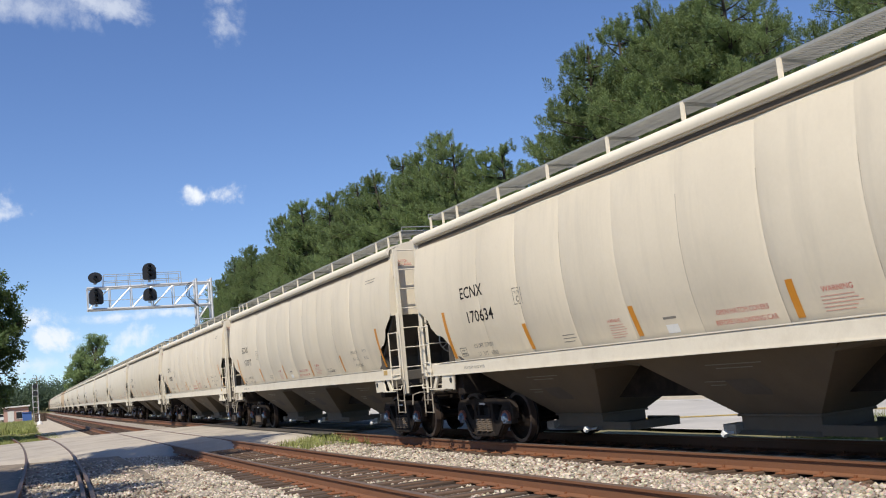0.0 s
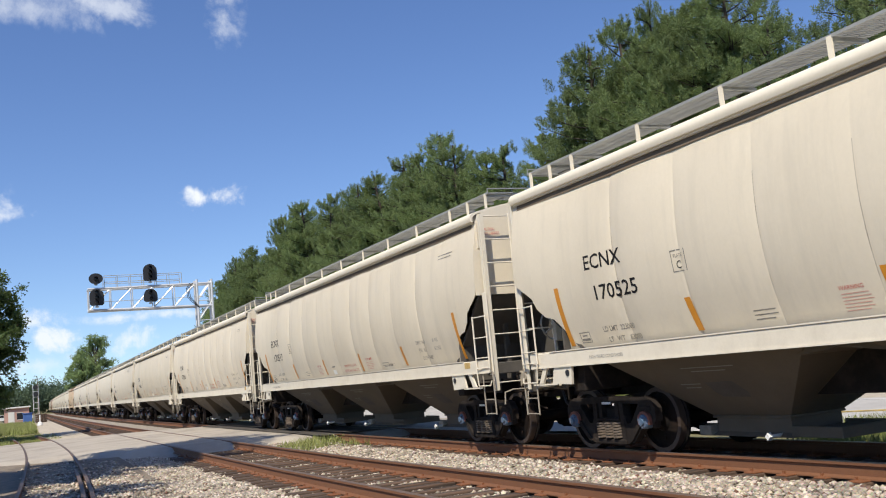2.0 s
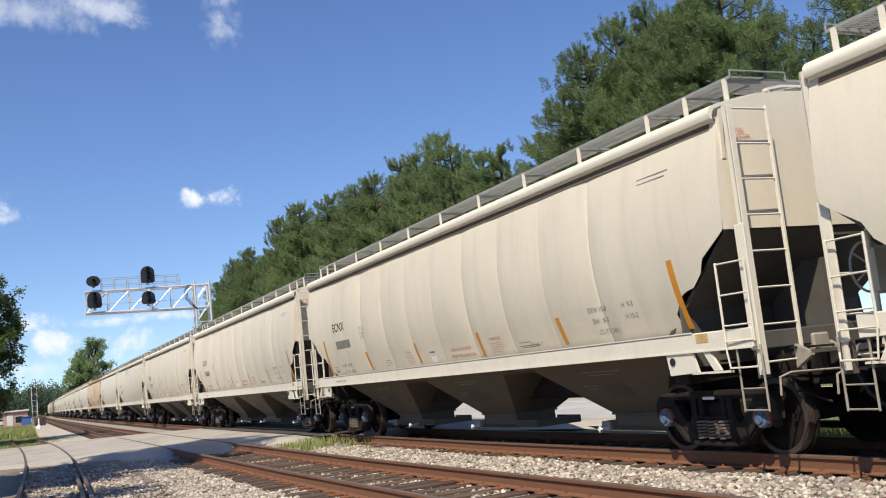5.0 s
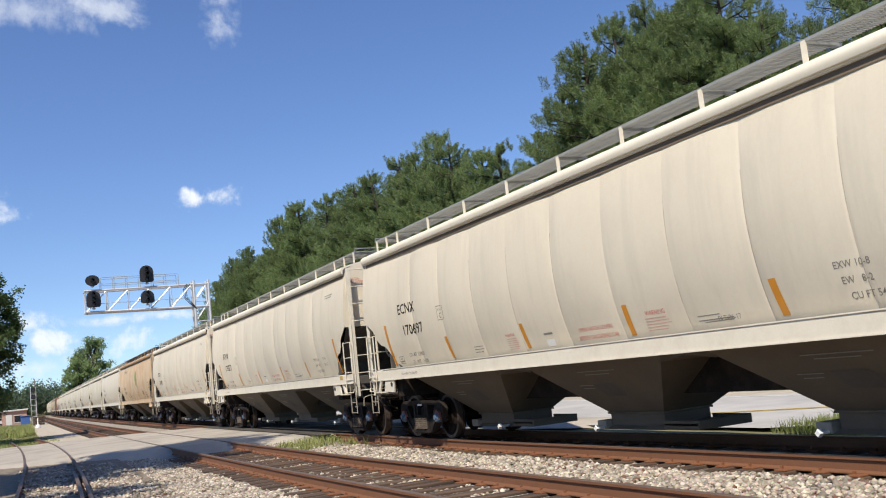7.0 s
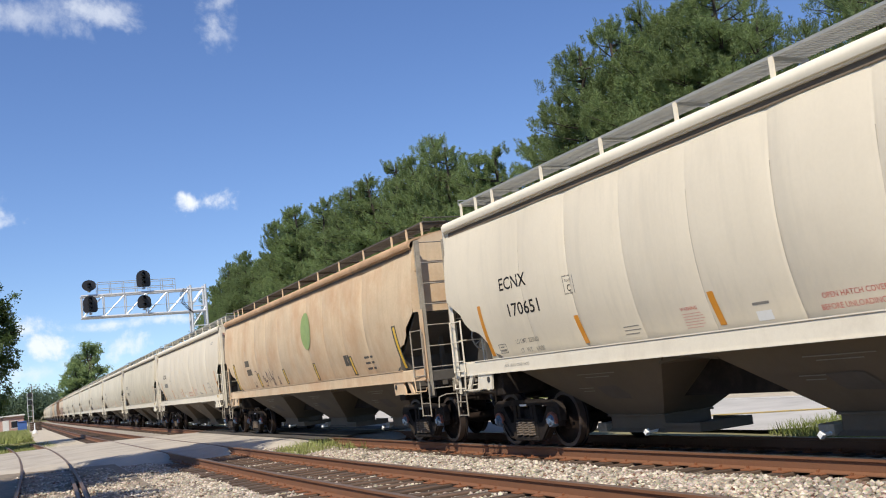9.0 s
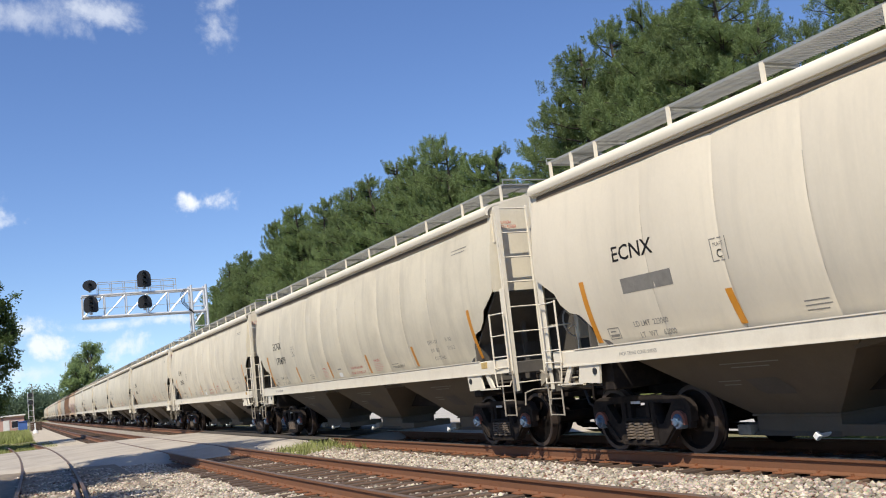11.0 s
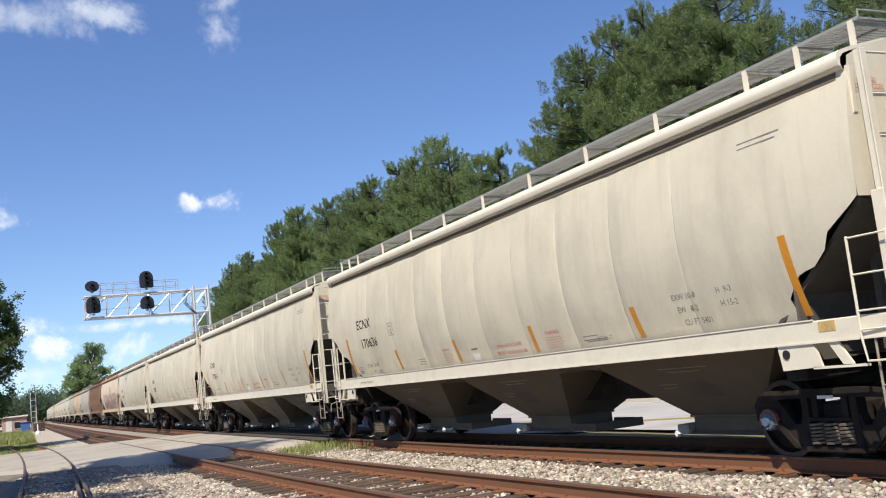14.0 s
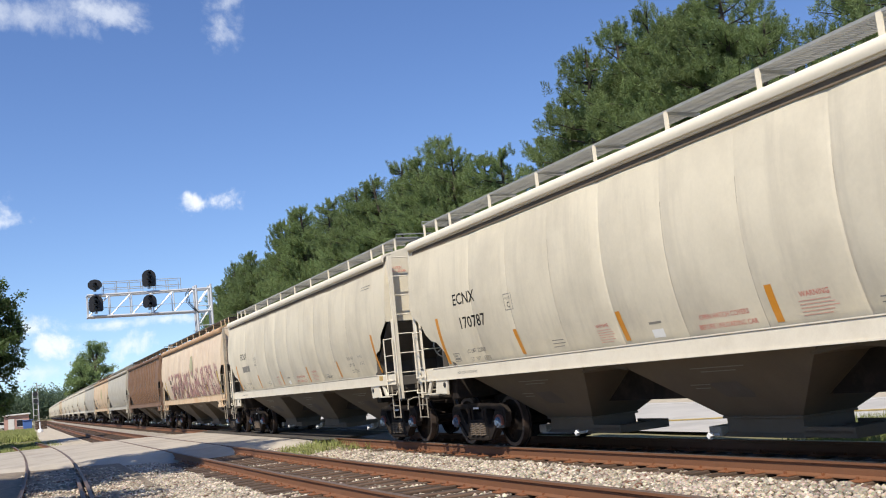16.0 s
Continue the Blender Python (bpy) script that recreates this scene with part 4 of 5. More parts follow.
            g.box(*sorted((sx * (u - .012), sx * (u + .012))), -8.3, 8.3, 4.524 if u != 1.17 else 4.50, 4.535)
        for y in (-8.2, -7.45, -6.65, -4.95, -3.25, -1.55, .15, 1.85, 3.55, 5.25, 6.95, 7.6, 8.2):
            g.box(*sorted((sx * .62, sx * 1.17)), y - .02, y + .02, 4.465, 4.512)
        rb = part("running_board", g, gr, root, "open grating running board")
        me = Geo().box(*sorted((sx * 1.165, sx * 1.185)), -.035, .035, 4.20, 4.52).mesh("post", sillm)
        for y in () if sx > 0 else (-8.2, -7.45, -6.65, -4.95, -3.25, -1.55, .15, 1.85, 3.55, 5.25, 6.95, 7.6, 8.2):
            part("post", me, sillm, rb, at=(0, y, 0))
    for e in (-1, 1):
        g = Geo()
        for i in range(9):
            y = e * (7.72 + .065 * i)
            g.box(-.64, .64, y - .012, y + .012, 4.50, 4.53)
        for x in (-.64, 0, .64):
            g.box(x - .012, x + .012, *sorted((e * 7.70, e * 8.26)), 4.502, 4.532)
        g.tube([(-1.17, e * 8.3, 4.52), (-1.17, e * 8.3, 4.60), (-.3, e * 8.3, 4.60), (-.3, e * 8.3, 4.5)], .012, 5)
        part("cross_walk", g, gr, root)
    hatch = Geo().box(-.38, .38, -7.4, 7.4, 4.44, 4.49, bevel=.02)
    for i in range(12):
        y = -7 + 14 * i / 11
        hatch.box(-.45, .45, y - .03, y + .03, 4.47, 4.51)
    part("hatch_cover", hatch, roofm, root)
    # trucks
    for e in (-1, 1):
        g = Geo().box(-.95, .95, -.18, .18, .40, .66, bevel=.03).box(-.35, .35, -.35, .35, .62, .80, bevel=.03)
        tr = part("truck", g, M["cast"], root, "dark steel two-axle truck", at=(0, e * 6.97, .02))
        for sx in (-1, 1):
            part("sideframe", sideframe_geo(sx), M["cast"], tr)
            for dy in (-.205, 0, .205) if sx < 0 and not far else ():
                part("spring", SPRING, M["spring"], tr, at=(-.985, dy, 0))
            for q in (-1, 1):
                part("bearing_cap", cap_geo(sx), M["cap"], tr, "blue painted bearing cap", at=(sx * 1.02, q * .905, .457), smooth=False)
                if sx < 0:
                    part("bearing_adapter", adapter_geo(sx), M["adapter"], tr, "rusty red bearing adapter", at=(sx * 1.02, q * .905, .457))
            if sx < 0:
                part("tag", Geo().box(*sorted((sx * 1.02, sx * 1.03)), -.08, .14, .70, .735), M["white"], tr, "small pale tag")
        for q in (-1, 1):
            part("wheelset", wheelset_geo(10 if far else 22), [M["wheel"], M["tread"]], tr, smooth=True, at=(0, q * .905, .457))
        g = Geo().tube([(-.7, -.5, .35), (-.7, .5, .35)], .04, 6).box(-.95, .95, -.5, -.44, .3, .4).box(-.95, .95, .44, .5, .3, .4)
        part("brake_rigging", g, M["cast"], tr)
    # small stencils and reflectors of the near side
    if style == "cream":
        for ya, yb, z0, z1 in STRIPES:
            part("reflector", strip_on_side(yb - .055, yb + .055, z0, z1, (ya - yb) / (z1 - z0)), M["orange"], root, "orange reflector strip")
        for txt, size, y, z, mt in () if far else (("LD LMT  223000", .105, 6.20, 1.77, "grey_text"), ("LT   WT    63000", .105, 6.14, 1.62, "grey_text"), ("OPEN HATCH COVERS", .084, -.30, 1.765, "red"),
                                    ("BEFORE UNLOADING CAR", .084, -.24, 1.645, "red"), ("WARNING", .085, -1.97, 1.855, "red"), ("WARNING", .065, 1.93, 1.86, "red"), ("EXW 10-8", .105, -5.2, 2.02, "grey_text"),
                                    ("EW   8-2", .105, -5.25, 1.86, "grey_text"), ("CU FT 5401", .105, -5.30, 1.70, "grey_text"), ("H  9-3", .105, -6.03, 2.02, "grey_text"), ("H 15-2", .105, -6.05, 1.86, "grey_text"),
                                    ("BLT-06-17", .09, -3.3, 1.66, "grey_text"), ("PLATE", .06, 4.30, 2.55, "grey_text"), ("C", .14, 4.27, 2.41, "black")):
            part("lettering", text_mesh(txt, size, y, z, M[mt]), M[mt], root)
        part("stencil_block", bars_geo(-1.93, 1.805, [.44, .48, .52, .44, .40], .010, .038), M["faded_red"], root)
        part("stencil_block", bars_geo(1.92, 1.815, [.34, .36, .38, .34, .36, .30], .009, .034), M["faded_red"], root)
        part("stencil_block", bars_geo(3.20, 1.77, [.34, .36, .30], .012, .05), M["grey_text"], root)
        part("stencil_block", bars_geo(-2.95, 1.74, [.40, .62], .012, .055), M["grey_text"], root)
        part("stencil_block", bars_geo(-3.05, 1.66, [.50], .012, .05), M["grey_text"], root)
        part("stencil_block", bars_geo(-6.75, 3.60, [.66, .60], .013, .06), M["grey_text"], root)
        fr = Geo()
        for q in (bars_geo(6.82, 1.645, [.26], .012, .1), bars_geo(6.82, 1.79, [.26], .012, .1), bars_geo(6.82, 1.645, [.014], .15, .1), bars_geo(6.574, 1.645, [.014], .15, .1), bars_geo(6.79, 1.675, [.20], .035, .1), bars_geo(6.76, 1.74, [.12], .02, .1)):
            fr.add(q.v, q.f)
        part("stencil_block", fr, M["grey_text"], root)
        part("stencil_block", bars_geo(.70, 1.80, [.26], .03, .05), M["grey_text"], root)
        part("plate", bars_geo(.69, 1.62, [.24], .11, .05), M["white"], root, "small white plate")
        fr = Geo()
        for a in (bars_geo(4.35, 2.63, [.27], .014, .1), bars_geo(4.35, 2.37, [.27], .014, .1), bars_geo(4.35, 2.37, [.014], .27, .1), bars_geo(4.094, 2.37, [.014], .27, .1)):
            fr.add(a.v, a.f)
        part("stencil_frame", fr, M["grey_text"], root)
        if not far:
            me = text_mesh("INCH TREAD COND SHOES", .066, 6.42, 1.415, M["grey_text"]).copy()
            for v in me.vertices:
                v.co.x = -1.6022
            part("lettering", me, M["grey_text"], root)
            part("stain", Geo().box(-1.604, -1.598, -7.78, -7.56, 1.44, 1.545), M["mustard"], root, "mustard rust stain on the sill")
        # caution stencil on the near end
        cu = bpy.data.curves.new("lettering", "FONT")
        cu.body, cu.size, cu.align_x = "CAUTION\nNO SIDE LADDER", .075, "CENTER"
        ob = new("lettering", cu)
        me = bpy.data.meshes.new_from_object(ob.evaluated_get(bpy.context.evaluated_depsgraph_get()))
        bpy.data.objects.remove(ob)
        for v in me.vertices:
            v.co = (-1.26 + v.co.x * .75, -HALF - .02, 3.83 + v.co.y)
        me.materials.append(M["red"])
        part("lettering", me, M["red"], root)
    else:
        if style in ("tan", "graffiti"):
            for ya, yb, z0, z1 in STRIPES:
                part("reflector_backing", strip_on_side(yb - .10, yb + .11, z0 - .02, z1 + .03, (ya - yb) / (z1 - z0), .003), M["slope"], root)
                part("reflector", strip_on_side(yb - .06, yb + .04, z0, z1, (ya - yb) / (z1 - z0), .006), M["yellow"], root, "yellow reflector strip")
            ov = Geo()
            c = [(math.cos(2 * math.pi * k / 28) * .40, math.sin(2 * math.pi * k / 28) * .50) for k in range(28)]
            ov.add([(-skin(-1.4 + a, 2.95 + b, SEED[0]) - .016, -1.4 + a, 2.95 + b) for a, b in c] + [(-skin(-1.4, 2.95, SEED[0]) - .018, -1.4, 2.95)], [(k, (k + 1) % 28, 28) for k in range(28)])
            part("emblem", ov, M["olive" if style == "graffiti" else "green"], root, "faded oval emblem" if style == "graffiti" else "green oval emblem")
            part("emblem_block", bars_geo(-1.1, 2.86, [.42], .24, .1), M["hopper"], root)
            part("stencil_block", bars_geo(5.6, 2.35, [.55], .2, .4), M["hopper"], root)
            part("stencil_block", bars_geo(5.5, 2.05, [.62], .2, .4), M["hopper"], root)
            part("data_panel", bars_geo(-3.9, 1.85, [.34], .26, .3), M["slope"], root)
            part("graffiti", squiggles(2.0, 4.6, 1.65, 2.15, 9, 4), M["graffiti"], root, "dark spray-painted scrawl")
        if style == "graffiti":
            part("graffiti", squiggles(-7.0, 5.5, 1.6, 2.8, 150, 8, .045), M["graffiti_pink"], root, "pink spray-painted scrawl")
            part("graffiti", squiggles(-7.2, 5.5, 1.6, 2.7, 40, 9, .02), M["graffiti"], root, "dark spray-painted scrawl")
        part("stencil_block", bars_geo(-5.2, 1.95, [.5, .5, .5], .05, .13), M["slope"], root)
    if style == "tan":
        # a longer type of car
        for c in root.children_recursive:
            if c.parent == root:
                c.location.y *= 1.09
            if c.name.startswith("truck") or c.parent.name.startswith("truck"):
                continue
            if c.parent != root:
                c.location.y *= 1.09
            if c.data.users == 1 or not c.data.get("longer"):
                c.data["longer"] = 1
                for v in c.data.vertices:
                    v.co.y *= 1.09
    return root


NUMBERS = {0: "170634", 1: "170717", 2: "170525", 3: "170517", 4: "170586", 5: "170685", 7: "170643", 8: "170697", 9: "170573", 10: "170651",
           13: "170609", 14: "170610", 15: "170718", 16: "170636", 17: "170516", 18: "170787"}
STYLES = {11: "tan", 20: "graffiti", 21: "brown", 22: "grey", 23: "tan", 24: "grey", 30: "tan"}
CAR_COUNT = 41
PROTO, CARS = {}, []


def build_train():
    for idx in range(-1, CAR_COUNT):
        style = STYLES.get(idx, "cream")
        kind = (style, 3 if idx > 27 else idx % 3 + (4 if idx > 12 else 0)) if style == "cream" else (style, 0)
        if kind not in PROTO:
            PROTO[kind] = build_car(style, kind[1] + 1, idx > 27)
            car = PROTO[kind]
        else:
            car = copy_thing(PROTO[kind], Matrix())
            for c in [c for c in car.children if c.name.startswith("car_number")]:
                bpy.data.objects.remove(c)
        SEED[0] = kind[1] + 1
        if style == "cream":
            if idx in NUMBERS:
                part("car_number", text_mesh("ECNX", .29, 6.30, 2.66, M["black"], .90), M["black"], car)
                part("car_number", text_mesh(NUMBERS[idx], .29, 6.20, 2.22, M["black"], 1.06), M["black"], car)
            else:
                part("car_number", text_mesh("ECNX", .29, 6.30, 2.66, M["black"], .90), M["black"], car)
                part("car_number_bar", bars_geo(6.20, 2.22, [1.06], .2, .3), M["grey_text"], car)
        CARS.append((idx, car))


def car_row(idx, t):
    s = 17.533 - 20.091 * t - 0.0202 * t * t + idx * CAR_L + (1.6 if idx >= 12 else 0.95 if idx == 11 else 0) - 8.28
    b, slope = bend(s)
    return Matrix.Translation((TRAIN_X + b, s, 0)) @ Matrix.Rotation(-math.atan(slope), 4, "Z")


build_train()


# ---- trees ----
def tufts(rnd, centres, per, length, width, spread=1.0, up=0.25):
    """Thin blades round each centre, as one array of triangles."""
    c = np.repeat(np.array(centres), per, axis=0)
    n = len(c)
    rg = np.random.RandomState(rnd)
    d = rg.normal(size=(n, 3))
    d[:, 2] += up
    d /= np.linalg.norm(d, axis=1)[:, None]
    s = np.cross(d, rg.normal(size=(n, 3)))
    s /= np.linalg.norm(s, axis=1)[:, None]
    ln = length * rg.uniform(.6, 1.25, (n, 1))
    start = c + rg.normal(size=(n, 3)) * length * .45 * spread
    v = np.stack([start - s * width, start + s * width, start + d * ln], 1).reshape(-1, 3)
    f = np.arange(n * 3).reshape(-1, 3)
    return v, f


def array_mesh(name, v, f, mat):
    me = bpy.data.meshes.new(name)
    me.vertices.add(len(v))
    me.vertices.foreach_set("co", v.astype(np.float32).ravel())
    k = f.shape[1]
    me.loops.add(f.size)
    me.loops.foreach_set("vertex_index", f.astype(np.int32).ravel())
    me.polygons.add(len(f))
    me.polygons.foreach_set("loop_start", np.arange(0, f.size, k, dtype=np.int32))
    me.materials.append(mat)
    me.update(calc_edges=True)
    me.validate()
    return me


def plumes(seed, bases, axes, length, per, needle, width):
    """Upright foxtail plumes: needles all along each axis, leaning out and up, as one array of triangles."""
    rg = np.random.RandomState(seed)
    b, ax = np.repeat(np.array(bases), per, axis=0), np.repeat(np.array(axes), per, axis=0)
    n = len(b)
    ln = np.repeat(np.array(length), per)[:, None]
    t = rg.uniform(0, 1, (n, 1)) ** .8
    r = rg.normal(size=(n, 3))
    r -= ax * np.sum(r * ax, axis=1)[:, None]
    r /= np.linalg.norm(r, axis=1)[:, None]
    d = ax * rg.uniform(.35, .95, (n, 1)) + r * (1.0 - .5 * t)
    d /= np.linalg.norm(d, axis=1)[:, None]
    s = np.cross(d, rg.normal(size=(n, 3)))
    s /= np.linalg.norm(s, axis=1)[:, None]
    start = b + ax * t * ln + r * .02
    tip = start + d * needle * rg.uniform(.7, 1.2, (n, 1)) * (1.1 - .35 * t)
    return np.stack([start - s * width, start + s * width, tip], 1).reshape(-1, 3), np.arange(n * 3).reshape(-1, 3)


def pine(seed, bare=0.42, slim=1.0, per=74):
    """A tall pine of unit height 10: trunk, limbs, and upright needle plumes along the limbs."""
    rnd = random.Random(seed)
    root = empty("pine_tree", "tall dark green pine with a ragged crown beyond the road", "tree", "pines behind the railway")
    g = Geo()
    trunk = [(.10 * math.sin(i * .9 + seed), .10 * math.cos(i * .7 + seed), i) for i in range(11)]
    g.tube(trunk, [.15 * (1 - i / 11.5) + .01 for i in range(11)], 8)
    bases, axes, length = [], [], []

    def plume(p, out, size):
        bases.append(tuple(p))
        axes.append(tuple((Vector((0, 0, 1)) + out * rnd.uniform(.1, .6) + Vector((rnd.gauss(0, .15), rnd.gauss(0, .15), 0))).normalized()))
        length.append(size)

    z = 10 * bare * rnd.uniform(.7, 1)
    while z < 9.7:
        t = max(0, min(1, (z / 10 - bare) / (1 - bare)))
        reach = slim * (1.9 * (1 - t) ** .6 + .14) * rnd.uniform(.5, 1.12)
        a = rnd.uniform(0, 2 * math.pi)
        i = min(9, int(z))
        q = Vector(trunk[i]).lerp(Vector(trunk[i + 1]), z - i)
        out = Vector((math.cos(a), math.sin(a), 0))
        tip = q + out * reach + Vector((0, 0, reach * rnd.uniform(.1, .5)))
        mid = q.lerp(tip, .5) - Vector((0, 0, .06 * reach))
        g.tube([q, mid, tip], [.028, .018, .006], 4, cap=False)
        for k in range(max(7, int(reach * 15))):
            w = 1 - rnd.random() ** 1.3 * .85
            side = Vector((-out.y, out.x, 0)) * rnd.gauss(0, .17) * (.4 + reach * w)
            p = (q.lerp(mid, w * 2) if w < .5 else mid.lerp(tip, w * 2 - 1)) + side + Vector((0, 0, rnd.gauss(-.02, .06)))
            plume(p, out, rnd.uniform(.24, .46))
        z += rnd.uniform(.05, .11)
    for k in range(7):
        plume(Vector(trunk[10]) + Vector((rnd.gauss(0, .10), rnd.gauss(0, .10), rnd.uniform(-.55, -.22))), Vector((0, 0, 0)), rnd.uniform(.25, .4))
    part("trunk", g, M["bark"], root)
    v, f = plumes(seed, bases, axes, length, per, .094, .0088)
    part("crown", array_mesh("crown", v, f, M["pine"]), M["pine"], root)
    return root


SKYLINE = [(10, 17), (34.5, 18.4), (37.1, 18.3), (38.6, 18.6), (40.1, 19.7), (42.8, 19.85), (45.1, 20.0), (47.4, 18.2), (50.4, 16.3), (52.8, 15.7), (55.7, 15.3), (57.5, 16.6), (62, 16.7), (64.6, 18.4), (67.4, 20.0),
           (71.7, 19.3), (76, 19.9), (86.5, 20.2), (95.5, 21.0), (106, 22.2), (116.4, 22.1), (127.9, 19.3), (133.9, 21.7), (157, 20.2), (165.6, 16.9), (200, 16)]


def build_pines():
    rnd = random.Random(5)
    protos = [pine(11 + i, .22 + .05 * (i % 3), (1.0, 1.1, .92, 1.2, 1.05)[i]) for i in range(5)]
    back = [pine(31 + i, .4, 1.15, 40) for i in range(3)]
    used = set()
    spots = []
    peaks = [34.0, 35.8, 37.4, 38.8, 40.2, 42.9, 45.2, 48.2, 52.6, 57.5, 60.5, 64.6, 67.4, 71.0, 76.0, 82, 86.5, 95.5, 106, 111, 116, 133.9, 145, 157]
    spots += [(32 + rnd.uniform(-.4, .4), y, 1.02) for y in peaks]
    y = 18.0
    while y < 160:
        spots.append((32.6 + rnd.uniform(-1.2, 1.2), y, .96))
        y += rnd.uniform(2.6, 4.2)
    y = 22.0
    while y < 190:
        spots.append((37.5 + rnd.uniform(-1.5, 1.5), y, .93))
        y += rnd.uniform(2.6, 3.6) if y < 70 else rnd.uniform(4.0, 6.0)
    y = 130.0
    while y < 235:
        spots.append((45 + rnd.uniform(-2, 2), y, .95))
        y += rnd.uniform(6, 9)
    for i, (x, y, k) in enumerate(spots):
        h = lerp_table(SKYLINE, y * 32 / x) * (x / 32) * k * (1 if i < len(peaks) else rnd.choice((.98, .95, .92, .84, .97, .88))) - .35
        b = bend(y)[0] * .35
        m = Matrix.Translation((x + b, y, ground_z(x, y) - .05)) @ Matrix.Rotation(rnd.uniform(0, 6.28), 4, "Z") @ Matrix.Diagonal((h / 10 * rnd.uniform(1.0, 1.25), h / 10 * rnd.uniform(1.0, 1.25), h / 10, 1))
        p = protos[i % 5] if x < 34.5 else back[i % 3]
        ob = copy_thing(p, Matrix()) if p in used else p
        used.add(p)
        ob.matrix_basis = m


build_pines()


def broadleaf(name, label, seed, h, r, squash=.8, per=34, blade=.16, wide=.06, low=.25, n_limbs=46, shape=1.0):
    """A leafy tree: trunk, limbs and leaf clumps on the limbs' ends."""
    rnd = random.Random(seed)
    root = empty(name, label, "tree")
    g = Geo()
    top = h * .75
    g.tube([(0, 0, 0), (.05 * r, .02 * r, top * .4), (-.03 * r, .04 * r, top)], [h * .028, h * .02, h * .006], 9)
    centres = []
    for i in range(n_limbs):
        t = low + (1 - low) * rnd.random()
        a = rnd.uniform(0, 6.283)
        reach = r * math.sqrt(max(.05, 1 - (2 * (t - low) / (1 - low) - .85) ** 2 / 1.35)) * rnd.uniform(.55, 1.08)
        q = Vector((0, 0, min(top, h * t * .72)))
        tip = Vector((math.cos(a) * reach, math.sin(a) * reach, h * t * rnd.uniform(.93, 1.0)))
        mid = q.lerp(tip, .55) + Vector((0, 0, .05 * h))
        g.tube([q, mid, tip], [h * .009, h * .005, h * .0015], 5, cap=False)
        for k in range(int(14 * shape)):
            s = .4 + .6 * rnd.random()
            p = (q.lerp(mid, s * 2) if s < .5 else mid.lerp(tip, s * 2 - 1)) + Vector((rnd.gauss(0, .13), rnd.gauss(0, .13), rnd.gauss(0, .10))) * r * .55
            centres.append(tuple(p))
    part("trunk", g, M["bark"], root)
    v, f = tufts(seed, centres, per, blade * 1.3, blade * .42, 1.9, .1)
    lf = M["leaf_far"] if name == "far_tree" else M["leaf"]
    part("crown", array_mesh("crown", v, f, lf), lf, root)
    return root


def place(ob, x, y, z=None, turn=0.0, scale=1.0):
    ob.matrix_basis = Matrix.Translation((x, y, ground_z(x, y) - .05 if z is None else z)) @ Matrix.Rotation(turn, 4, "Z") @ Matrix.Diagonal((scale, scale, scale, 1))
    return ob


# two unseen trees, placed to cast the shade on verge and crossing
place(broadleaf("shade_tree", "leafy tree out of view, added to shade the crossing", 21, 17.5, 3.9, per=40, blade=.17, n_limbs=90, low=.34), -4.5, 21.8)
place(broadleaf("shade_tree", "small leafy tree out of view, added to shade the verge", 25, 10.0, 3.5, per=30, blade=.09, n_limbs=60, low=.2), -4.7, 15.0)
place(broadleaf("leafy_tree", "dark green leafy tree beyond the crossing road", 27, 11.2, 5.2, per=60, blade=.15, n_limbs=120, low=.24, shape=1.4), -3.75, 62.0)
place(broadleaf("far_tree", "green leafy tree with thin top branches behind the train", 23, 17.8, 4.7, per=26, blade=.26, n_limbs=44, low=.2), 19.3, 232.0)
place(broadleaf("far_tree", "round green tree behind the train", 24, 14.2, 3.9, per=26, blade=.26, n_limbs=46, low=.15), 15.9, 228.0)


def far_wood():
    rnd = random.Random(3)
    c = []
    for i in range(260):
        x = rnd.uniform(-90, 110)
        y = 430 + rnd.uniform(-15, 40)
        h = 11.5 + 3 * noise.noise((x * .05, 0, 1)) + rnd.uniform(-1.8, 1.8)
        for k in range(46):
            a, q = rnd.uniform(0, 6.28), rnd.random()
            c.append((x + math.cos(a) * 3.5 * math.sqrt(q), y + math.sin(a) * 3, 1 + h * rnd.uniform(.1, 1) * (1 - .35 * q)))
    v, f = tufts(3, c, 11, .85, .32, 2.6)
    tagged(new("far_wood", array_mesh("far_wood", v, f, M["wood_far"])), "distant dark green wood on the skyline", "woods", "", "stuff")


far_wood()


# ---- signal gantry ----
def signal_gantry():
    root = empty("signal_gantry", "aluminium cantilever signal bridge over the tracks", "railway signal")
    Y = 70.0
    za, zb = 7.85, 9.32
    g = Geo()
    for y in (Y - .45, Y + .45):
        g.tube([(5.4, y, za), (13.9, y, za - .1)], .075, 8).tube([(5.4, y, zb), (13.9, y, zb + .05)], .075, 8)
        n = 5
        for i in range(n):
            xa, xb = 5.45 + 7.2 * i / n, 5.45 + 7.2 * (i + 1) / n
            g.tube([(xa, y, za), (xb, y, zb)], .045, 6)
            g.tube([(xa, y, za), (xa, y, zb)], .04, 6)
    for i in range(9):
        x = 5.45 + 7.2 * i / 8
        g.tube([(x, Y - .45, za), (x, Y + .45, za)], .035, 5).tube([(x, Y - .45, zb), (x, Y + .45, zb)], .035, 5)
    part("arm", g, M["alu"], root)
    g = Geo()
    for x in (12.8, 13.85):
        for y in (Y - .45, Y + .45):
            g.tube([(x, y, -.5), (x, y, 9.65)], .085, 8)
    for i in range(7):
        z0 = -.4 + 1.42 * i
        g.tube([(12.8, Y - .45, z0), (13.85, Y - .45, z0 + 1.42)], .04, 6).tube([(12.8, Y - .45, z0), (13.85, Y - .45, z0)], .035, 6)
        g.tube([(12.8, Y + .45, z0), (13.85, Y + .45, z0 + 1.42)], .04, 6)
